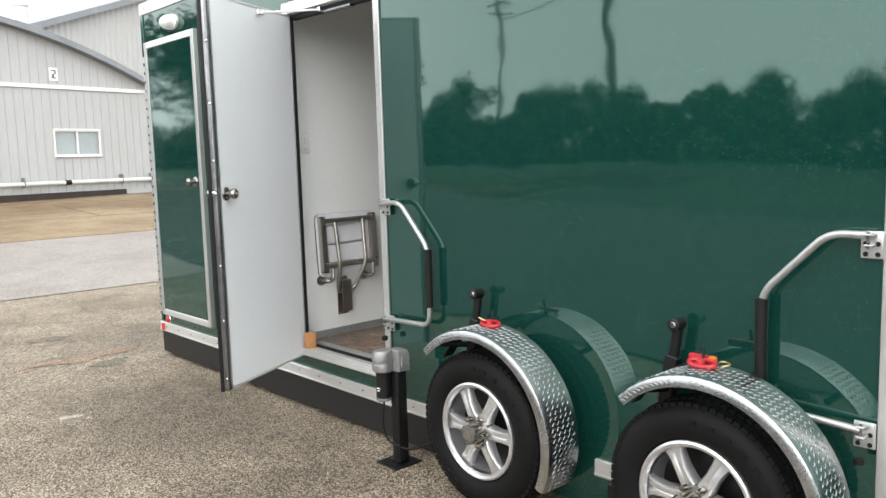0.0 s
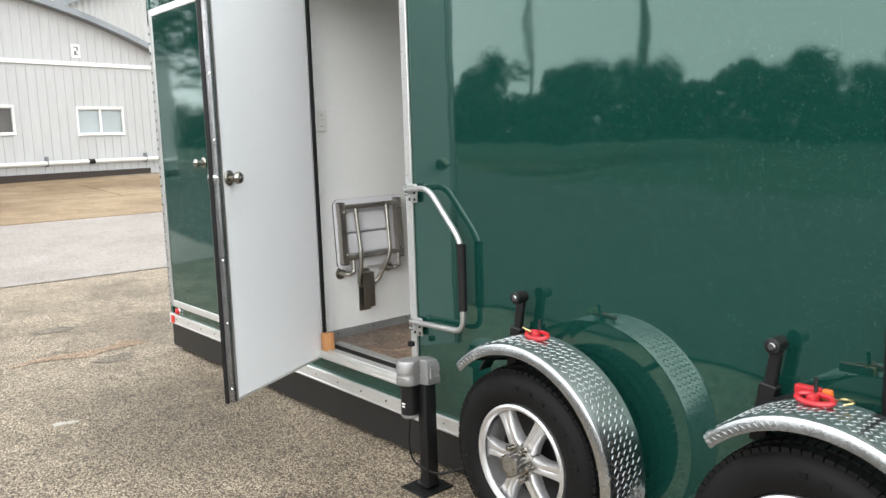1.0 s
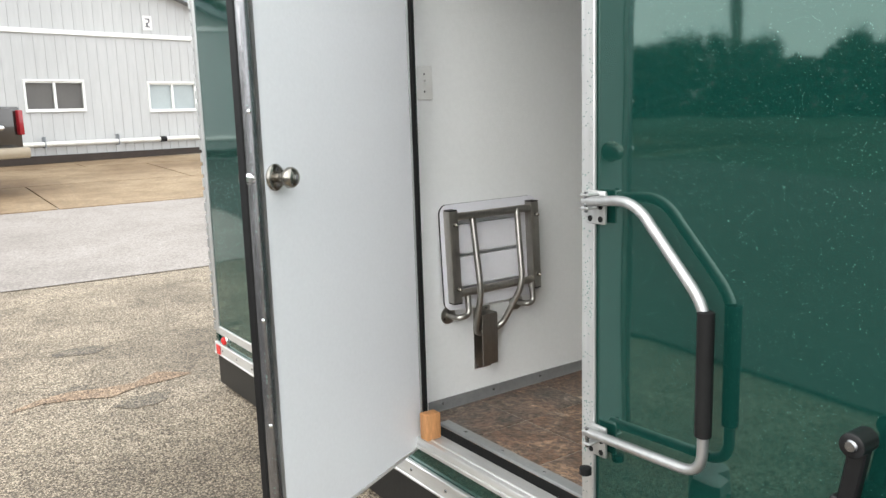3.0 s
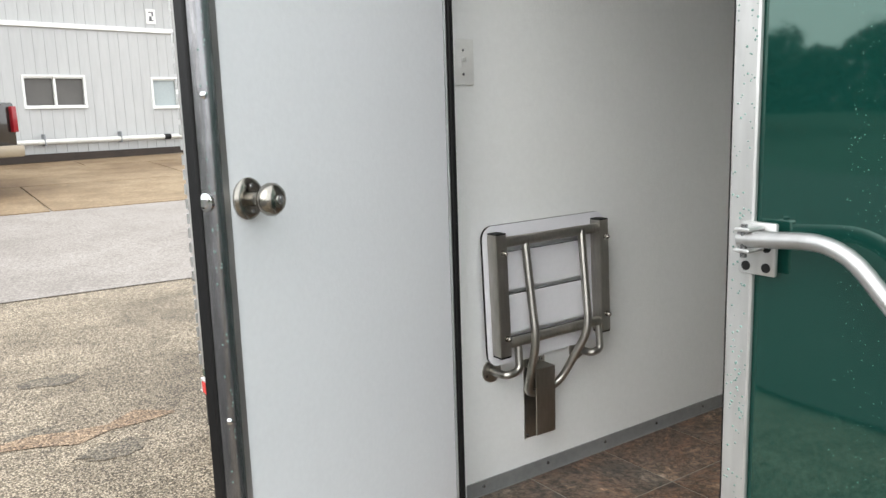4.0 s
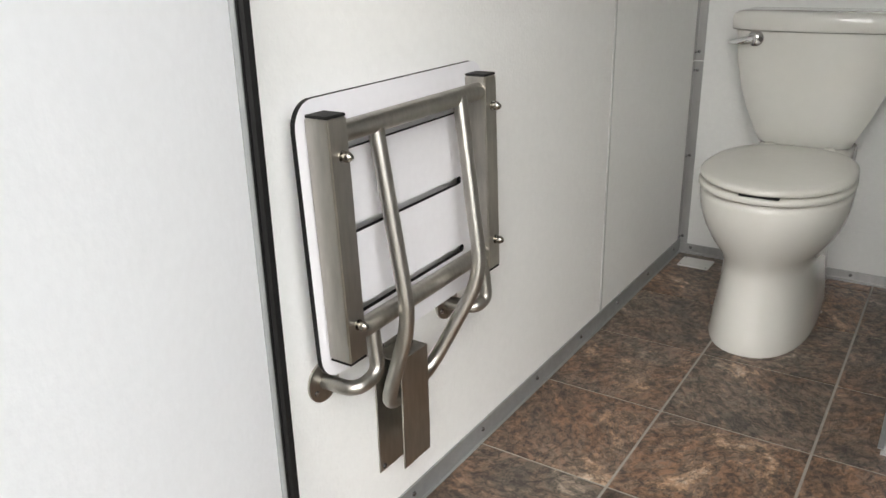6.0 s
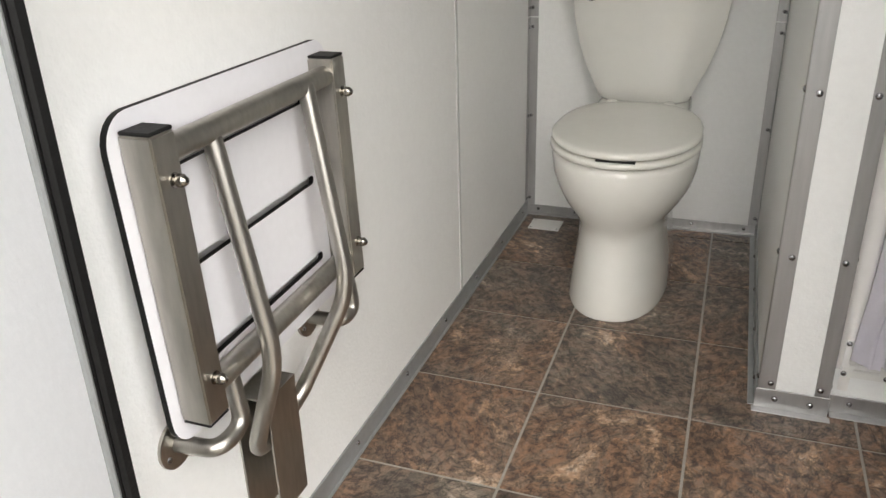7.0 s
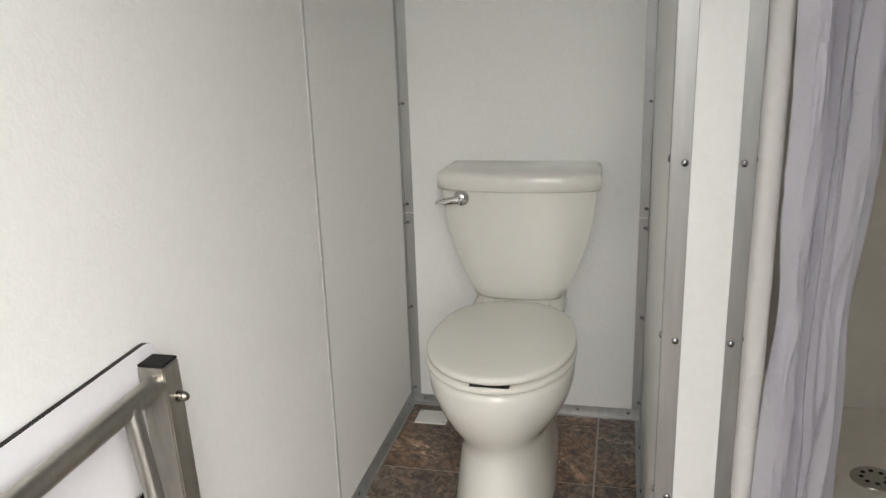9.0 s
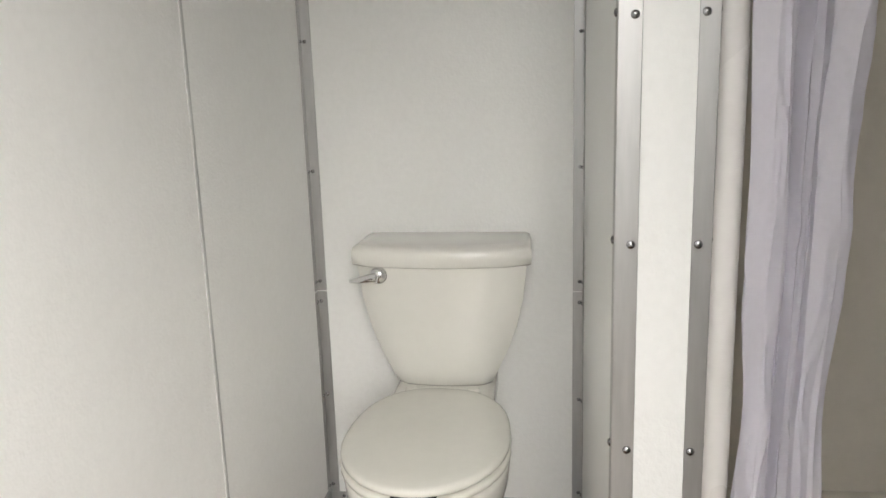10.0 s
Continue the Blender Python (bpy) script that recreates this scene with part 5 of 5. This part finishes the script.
vs = []
for i in range(rows + 1):
    v = i / rows
    z = 0.468 + (2.12 - 0.468) * v
    rowv = []
    pinch = math.exp(-((v - 0.36) / 0.07) ** 2)
    left = 3.207 + 0.018 * (1 - v) ** 3 - 0.006 * math.sin(5 * v) - 0.010 * pinch
    right = 3.086 - 0.050 * max(v - 0.36, 0) - 0.012 * max(0.36 - v, 0) + 0.010 * pinch
    for j in range(cols + 1):
        u = j / cols
        uu = min(max(u + 0.030 * math.sin(4.0 * v + 2 * u) * math.sin(math.pi * u), 0), 0.9999)
        y = left + (right - left) * fold(FOLD_Y, uu)
        x = 4.660 + fold(FOLD_X, uu) * (0.95 + 0.25 * math.cos(7 * v)) + 0.012 * (1 - v) * math.sin(2.5 * u * math.pi + 0.4)
        k1 = noise.noise(Vector((u * 3, v * 6 + 2 * u, 3.1)))
        k3 = abs(noise.noise(Vector((u * 3.5 + v * 2, v * 6 - u * 2, 7.7))))
        k4 = abs(noise.noise(Vector((u * 5 - v * 3, v * 9 + u * 3, 2.2))))
        x += 0.012 * k1 - 0.075 * (0.20 - min(k3, 0.20)) * (0.35 + 0.75 * math.exp(-((v - 0.3) / 0.25) ** 2)) - 0.030 * (0.15 - min(k4, 0.15))
        y += 0.006 * noise.noise(Vector((u * 4, v * 7, 9.4)))
        rowv.append(b.verts.new((x, y, z + 0.022 * math.sin(5 * u + 0.6) * (1 - v) ** 3)))
    vs.append(rowv)
for a, c in zip(vs, vs[1:]):
    for j in range(cols):
        b.faces.new((a[j], a[j + 1], c[j + 1], c[j]))
bmesh.ops.solidify(b, geom=list(b.faces), thickness=0.0012)
part("cloth", b, M_CURTAIN, cur, sharp=32)
b = bmesh.new()
cyl(b, (4.70, YR, 2.14), (4.70, 3.245, 2.14), 0.0125, 14)
part("rod", b, M_CHROME, cur)

for ob in set(scene.objects) - before:
    if ob.parent is None:
        ob.location.z += LIFT

# ---- far buildings ----
BP, BA = Vector((9.06, 22.5, 0.0)), radians(12)
BM = Matrix.Translation(BP) @ Matrix.Rotation(BA, 4, "Z")
ware = thing("warehouse", BP.x, BP.y, 0.6, "white ribbed warehouse with an arched grey roof edge", "warehouse")


def arch(s):
    return 5.293 - 0.0367 * (s + 4.89) ** 2


def bbox(bm_, *a, bevel=0.0):
    box(bm_, *a, bevel, 1, BM)


S0, S1, WB = -11.7, 1.86, 0.4
WA, WBW = (-1.24, -0.005, 1.795, 2.458), (-4.145, -2.885, 1.842, 2.482)
xs = [S0, WBW[0], WBW[1], WA[0], WA[1], S1]
for k, (a, c) in enumerate(zip(xs, xs[1:])):
    for z0, z1 in (((WB, (WBW if k == 1 else WA)[2]), ((WBW if k == 1 else WA)[3], 3.60)) if k in (1, 3) else ((WB, 3.60),)):
        b = bmesh.new()
        bbox(b, a, c, 0, 0.2, z0, z1)
        part("wall_panel", b, M_SIDING, ware, "white vertical metal siding")
b = bmesh.new()
n = 40
pts = [(S0 + (S1 - S0) * k / n) for k in range(n + 1)]
loft(b, [[BM @ Vector((s, y, z)) for y, z in ((0.03, 3.54), (0.2, 3.54), (0.2, max(arch(s), 3.56)), (0.03, max(arch(s), 3.56)))] for s in pts])
part("gable", b, M_SIDING, ware)
b = bmesh.new()
s = S0 + 0.1
while s < S1:
    inside = [q for q in (WA, WBW) if q[0] - 0.06 < s < q[1] + 0.06]
    if inside:
        q = inside[0]
        bbox(b, s - 0.014, s + 0.014, -0.018, 0.0, 0.84, q[2] - 0.06)
        bbox(b, s - 0.014, s + 0.014, -0.018, 0.0, q[3] + 0.06, 3.48)
    else:
        bbox(b, s - 0.014, s + 0.014, -0.018, 0.0, 0.84, 3.48)
    if arch(s) > 3.75:
        bbox(b, s - 0.010, s + 0.010, 0.016, 0.03, 3.58, arch(s) - 0.08)
    s += 0.235
tagged(part("rib", b, M_SIDING, ware), "", "", "", "stuff")
b = bmesh.new()
bbox(b, S0, S1 + 0.05, -0.05, 0.0, 3.53, 3.61, bevel=0.01)
bbox(b, S0, S1 + 0.05, -0.02, 0.03, 3.61, 3.635)
part("belt_trim", b, M_TRIMWHITE, ware, "white horizontal trim band")
b = bmesh.new()
loft(b, [[BM @ Vector((s, y, arch(s) + z)) for y, z in ((-0.25, -0.02), (-0.25, 0.14), (12, 0.14), (12, -0.02))] for s in pts])
part("roof", b, M_ROOF, ware, "arched grey roof")
b = bmesh.new()
bbox(b, S1 - 0.1, S1 + 0.0, 0.2, 12, 0.4, 3.55)
bbox(b, S0, S0 + 0.1, 0.2, 12, 0.4, 3.55)
part("flank_wall", b, M_SIDING, ware)
b = bmesh.new()
cyl(b, BM @ Vector((S0, -0.12, 1.085)), BM @ Vector((S1 + 0.3, -0.12, 1.085)), 0.055, 12)
pp = part("drain_pipe", b, M_PIPE, ware, "white pipe along the wall")
for s in (-6.0, -3.9, -2.2, 0.55, 1.5):
    b = bmesh.new()
    bbox(b, s - 0.012, s + 0.012, -0.18, 0.0, 1.00, 1.25)
    part("strap", b, M_ROOF, pp)
b = bmesh.new()
cyl(b, BM @ Vector((-1.12, -0.12, 1.085)), BM @ Vector((-0.96, -0.12, 1.085)), 0.066, 12)
part("coupling", b, M_RUBBER, pp, "black pipe coupling")
b = bmesh.new()
bbox(b, S0, S1 - 1.15, -0.06, 0.0, 0.64, 0.83, bevel=0.01)
part("base_board", b, M_TIMBER, ware, "dark rotted timber at the foot of the wall")


def ware_window(q, dark):
    a, c, z0, z1 = q
    bm_ = bmesh.new()
    f = 0.042
    bbox(bm_, a - f, c + f, -0.045, 0.02, z1, z1 + f, bevel=0.006)
    bbox(bm_, a - f, c + f, -0.055, 0.02, z0 - f, z0, bevel=0.006)
    bbox(bm_, a - f, a, -0.045, 0.02, z0, z1, bevel=0.006)
    bbox(bm_, c, c + f, -0.045, 0.02, z0, z1, bevel=0.006)
    w = part("window", bm_, M_TRIMWHITE, ware, "dark screened sliding window" if dark else "sliding window with pale blind")
    mid = (a + c) / 2
    bm_ = bmesh.new()
    bbox(bm_, mid - 0.022, mid + 0.022, -0.03, 0.04, z0, z1, bevel=0.004)
    for p, r in ((a, mid - 0.022), (mid + 0.022, c)):
        bbox(bm_, p, r, -0.01, 0.04, z1 - 0.03, z1)
        bbox(bm_, p, r, -0.01, 0.04, z0, z0 + 0.03)
    part("sash", bm_, M_TRIMWHITE, w)
    for p, r in ((a, mid - 0.022), (mid + 0.022, c)):
        bm_ = bmesh.new()
        bbox(bm_, p, r, 0.045, 0.055, z0 + 0.03, z1 - 0.03)
        part("pane", bm_, M_SCREEN if dark else M_BLIND, w)


ware_window(WA, False)
ware_window(WBW, True)
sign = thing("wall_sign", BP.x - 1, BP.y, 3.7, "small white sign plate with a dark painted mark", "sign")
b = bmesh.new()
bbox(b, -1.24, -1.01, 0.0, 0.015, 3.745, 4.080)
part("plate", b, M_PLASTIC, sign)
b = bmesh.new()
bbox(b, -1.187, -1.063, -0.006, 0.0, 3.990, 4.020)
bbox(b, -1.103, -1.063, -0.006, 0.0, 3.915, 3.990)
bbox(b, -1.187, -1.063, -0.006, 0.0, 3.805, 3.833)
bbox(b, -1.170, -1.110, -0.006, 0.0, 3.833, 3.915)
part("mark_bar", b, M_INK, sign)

hall = thing("tall_hall", 12, 33, 0.7, "tall grey corrugated hall with a sloping roof edge behind", "hall")
HM = Matrix.Translation((11.7, 30.0, 0)) @ Matrix.Rotation(BA, 4, "Z")
b = bmesh.new()
n = 460
vs = []
for k in range(n + 1):
    s = -13 + 26 * k / n
    d = 0.028 if (k // 2) % 2 else 0.0
    zt = 6.95 + 0.36 * s if s < 6 else 6.95 + 0.36 * (12 - s)
    vs.append((b.verts.new(HM @ Vector((s, -d, 0.6))), b.verts.new(HM @ Vector((s, -d, zt)))))
for a, c in zip(vs, vs[1:]):
    b.faces.new((a[0], c[0], c[1], a[1]))
part("wall", b, M_CORR, hall, "grey corrugated cladding", sharp=20)
b = bmesh.new()
loft(b, [[HM @ Vector((s, y, z + dz)) for y, dz in ((-0.35, -0.05), (-0.35, 0.18), (14, 0.18), (14, -0.05))] for s, z in ((-13.3, 6.95 - 0.36 * 13.3), (6, 6.95 + 2.16), (13.3, 6.95 - 0.36 * 1.3))])
part("roof", b, M_ROOF, hall)
b = bmesh.new()
vpos = HM @ Vector((-2.0, 0.8, 6.2))
lathe(b, vpos, (0, 0, 1), [(0, 0.22), (0.85, 0.22), (0.86, 0.26), (0.98, 0.26), (1.0, 0.1)], 18)
part("vent_stack", b, M_PIPE, hall, "pale round roof vent stack")

# ---- pickup truck ----
truck = thing("pickup_truck", 3.4, 17.6, 0.4, "dark brown pickup truck with tan bumper seen from behind", "pickup truck")
TM = Matrix.Translation((4.20, 16.5, rise(0, 16.5) + 0.10)) @ Matrix.Rotation(radians(33), 4, "Z") @ Matrix.Scale(1.0, 4)


def tbox(name, a, m, label="", bevel=0.03, parent=None, seg=2):
    b_ = bmesh.new()
    box(b_, *a, bevel, seg, TM)
    return part(name, b_, m, parent or truck, label)


tbox("bed", (-1.9, 0.0, 0.05, 2.0, 0.62, 1.32), M_PAINT, "dark brown bed")
tailgate = tbox("tailgate", (-1.72, -0.18, 0.0, 0.06, 0.70, 1.30), M_PAINT, bevel=0.02)
tbox("handle", (-1.02, -0.88, -0.012, 0.0, 1.10, 1.16), M_BLACK, parent=tailgate, bevel=0.004)
b = bmesh.new()
lathe(b, Vector((0, 0, 0)), (0, -1, 0), [(0, 0.07), (0.01, 0.07), (0.012, 0.06)], 24)
for v in b.verts:
    v.co = TM @ Vector((-0.45 + v.co.x, v.co.y, 0.98 + v.co.z * 0.5))
part("badge", b, M_CHROME, tailgate, "oval badge")
for x0, x1 in ((-0.10, -0.01), (-1.89, -1.80)):
    tbox("tail_light", (x0, x1, -0.02, 0.08, 0.86, 1.26), M_TAIL, "red tail lamp", 0.015)
tbox("bumper", (-1.90, 0.0, -0.10, 0.05, 0.48, 0.66), M_TAN, "tan and chrome rear bumper", 0.03)
tbox("lower_side", (-1.9, 0.0, 1.5, 5.2, 0.46, 0.62), M_TAN, "tan lower body")
cab = tbox("cab", (-1.88, -0.02, 2.02, 3.9, 0.62, 1.30), M_PAINT, bevel=0.05)
tbox("hood", (-1.86, -0.04, 3.9, 5.2, 0.62, 1.15), M_PAINT, bevel=0.06)
b = bmesh.new()
loft(b, [[TM @ Vector(p) for p in ((-1.86 + d, 2.06 + e, z), (-0.04 - d, 2.06 + e, z), (-0.04 - d, 3.9 - 2.2 * e, z), (-1.86 + d, 3.9 - 2.2 * e, z))] for z, d, e in ((1.30, 0, 0), (1.74, 0.14, 0.10), (1.80, 0.18, 0.16))])
part("roof", b, M_PAINT, cab)
tbox("rear_window", (-1.62, -0.28, 2.05, 2.10, 1.36, 1.68), M_DARKGLASS, parent=cab, bevel=0.01)
for x in (-1.72, -0.18):
    for y in (0.95, 4.25):
        b = bmesh.new()
        lathe(b, Vector((0, 0, 0)), (1, 0, 0), [(-0.11, 0.20), (-0.12, 0.32), (-0.09, 0.37), (0.09, 0.37), (0.12, 0.32), (0.11, 0.20)], 32)
        for v in b.verts:
            v.co = TM @ (v.co + Vector((x, y, 0.37)))
        tw = part("wheel", b, M_TYRE, truck, "black tyre")
        b = bmesh.new()
        lathe(b, Vector((0, 0, 0)), (1, 0, 0), [(-0.10, 0.20), (-0.06, 0.05), (0.06, 0.05), (0.10, 0.20)], 24)
        for v in b.verts:
            v.co = TM @ (v.co + Vector((x, y, 0.37)))
        part("rim", b, M_WHEEL, tw)

# ---- trees, poles and wires across the yard ----
def tree_mesh(seed, h, spread):
    rng = random.Random(seed)
    trunk = bmesh.new()
    tube(trunk, [(0, 0, -0.1), (0.05, 0, h * 0.25), (0.1, 0.08, h * 0.5), (0.05, 0.1, h * 0.8)], 0.10, 8)
    for v in trunk.verts:
        k = 1.5 - 1.1 * max(v.co.z, 0) / h
        v.co.x, v.co.y = v.co.x * k, v.co.y * k
    limbs = []
    for k in range(9):
        a, z = rng.uniform(0, 6.28), h * rng.uniform(0.25, 0.6)
        e = Vector((math.cos(a) * spread * rng.uniform(0.5, 0.8), math.sin(a) * spread * rng.uniform(0.5, 0.8), z + h * rng.uniform(0.12, 0.3)))
        tube(trunk, [(0.05, 0.05, z), Vector((0.05, 0.05, z)).lerp(e, 0.5) + Vector((0, 0, 0.2)), e], 0.045, 6)
        limbs.append(e)
    crown = bmesh.new()
    for e in limbs + [Vector((rng.uniform(-0.4, 0.4), rng.uniform(-0.4, 0.4), h * rng.uniform(0.6, 0.92))) for _ in range(7)]:
        r = spread * rng.uniform(0.32, 0.5)
        for k in range(150):
            d = Vector((rng.gauss(0, 1), rng.gauss(0, 1), rng.gauss(0, 0.8))).normalized() * r * rng.uniform(0.55, 1.0)
            c = e + d
            s = rng.uniform(0.10, 0.22)
            u = Vector((rng.gauss(0, 1), rng.gauss(0, 1), rng.gauss(0, 1))).normalized()
            w = u.cross(Vector((rng.gauss(0, 1), rng.gauss(0, 1), rng.gauss(0, 1)))).normalized()
            crown.faces.new([crown.verts.new(c + s * p) for p in (u, w * 0.6, -u, -w * 0.6)])
    return trunk, crown


protos = []
for seed, h, spread in ((1, 7.0, 3.0), (2, 6.0, 2.6), (3, 8.2, 2.9)):
    ob = thing("tree", -60, 70 + 8 * seed, 0, "broadleaf summer tree with a dense dark green crown", "tree", "trees along the yard")
    ob.location = (0, 0, 0)
    tr, cr_ = tree_mesh(seed, h, spread)
    part("trunk", tr, M_BARK, ob)
    part("crown", cr_, M_LEAF, ob)
    ob.location = (-38, 60 + 7 * seed, 0)
    protos.append(ob)
rng = random.Random(21)
for k in range(92):
    y = -46 + 2.1 * k + rng.uniform(-0.7, 0.7)
    ob = copy_thing(protos[k % 3], pose(-37 - rng.uniform(0, 8), y, rise(0, y), 0, 0, rng.uniform(0, 360)))
    ob.scale = [rng.uniform(0.62, 0.86) * (1.25 if k in (18, 19, 44) else 1)] * 3
for k, (x, y, sc) in enumerate(((-9.5, 31, 1.05), (-13, 34, 1.2), (-6.0, 35, 0.95), (-16, 30, 1.0))):
    copy_thing(protos[k % 3], pose(x, y, rise(0, y), 0, 0, 70 * k)).scale = [sc] * 3
hedge = bmesh.new()
for k in range(40000):
    y = rng.uniform(-50, 148)
    h = 3.3 + 0.5 * math.sin(0.6 * y) + 0.4 * math.sin(1.7 * y)
    c = Vector((-36.5 + rng.uniform(-1.6, 1.2), y, rise(0, y) + h * rng.uniform(0, 1)))
    q = rng.uniform(0.18, 0.40)
    u = Vector((rng.gauss(0, 1), rng.gauss(0, 1), rng.gauss(0, 1))).normalized()
    w = u.cross(Vector((rng.gauss(0, 1), rng.gauss(0, 1), rng.gauss(0, 1)))).normalized()
    hedge.faces.new([hedge.verts.new(c + q * p) for p in (u, w * 0.7, -u, -w * 0.7)])
tagged(part("undergrowth", hedge, M_LEAF), "dense dark green undergrowth below the trees", "undergrowth", "", "stuff")


def pole(x, y, h, r):
    ob = thing("utility_pole", x, y, 0, "weathered wooden utility pole with crossarms", "utility pole", "utility poles")
    b_ = bmesh.new()
    z0 = rise(x, y)
    lathe(b_, (x, y, z0 - 0.1), (0, 0, 1), [(0, r), (h, r * 0.7)], 16)
    part("shaft", b_, M_POLE, ob)
    for z in (h - 0.6, h - 1.3):
        b_ = bmesh.new()
        box(b_, x - 0.06, x + 0.06, y - 1.1, y + 1.1, z0 + z - 0.06, z0 + z + 0.06, 0.01)
        part("crossarm", b_, M_POLE, ob)


pole(-48, 38, 24.0, 0.42)
pole(-40, 43, 13, 0.16)
pole(-48, -59, 24.0, 0.42)
for (y0, z0), (y1, z1), x0, x1, sag in (((38, 15.2), (-59, 16.8), -48, -48, 3.0), ((38, 16.3), (43, 12), -48, -40, 0.5), ((38, 23.6), (-59, 23.6), -48, -48, 2.2)):
    b = bmesh.new()
    tube(b, [(x0 + (x1 - x0) * k / 16, y0 + (y1 - y0) * k / 16, z0 + (z1 - z0) * k / 16 - sag * 4 * (k / 16) * (1 - k / 16)) for k in range(17)], 0.050, 6)
    tagged(part("overhead_cable", b, M_WIRE), "black overhead cable between utility poles", "cable")

# ---- floor tiles, each a piece ----
TX, TYY, TW, TL = 4.588, 3.4965, 0.3045, 0.3085
tile_cache = {}
for i in range(-4, 5):
    for j in range(-5, 3):
        x0, x1 = max(TX + i * TL + 0.0026, 3.69), min(TX + (i + 1) * TL - 0.0026, XW)
        y0, y1 = max(TYY + j * TW + 0.0026, YR), min(TYY + (j + 1) * TW - 0.0026, YL)
        if x1 - x0 < 0.01 or y1 - y0 < 0.01:
            continue
        key = (round(x1 - x0, 3), round(y1 - y0, 3))
        if key not in tile_cache:
            b = bmesh.new()
            box(b, 0, x1 - x0, 0, y1 - y0, -0.0012, 0.0012, 0.0008)
            me = bpy.data.meshes.new("tile")
            b.to_mesh(me)
            b.free()
            me.materials.append(M_TILE)
            tile_cache[key] = me
        ob = new("tile", tile_cache[key])
        ob.parent = floor
        ob.matrix_parent_inverse = Matrix.Translation(-Vector(floor.location) + Vector((0, 0, LIFT)))
        ob.location = (x0, y0, FL)
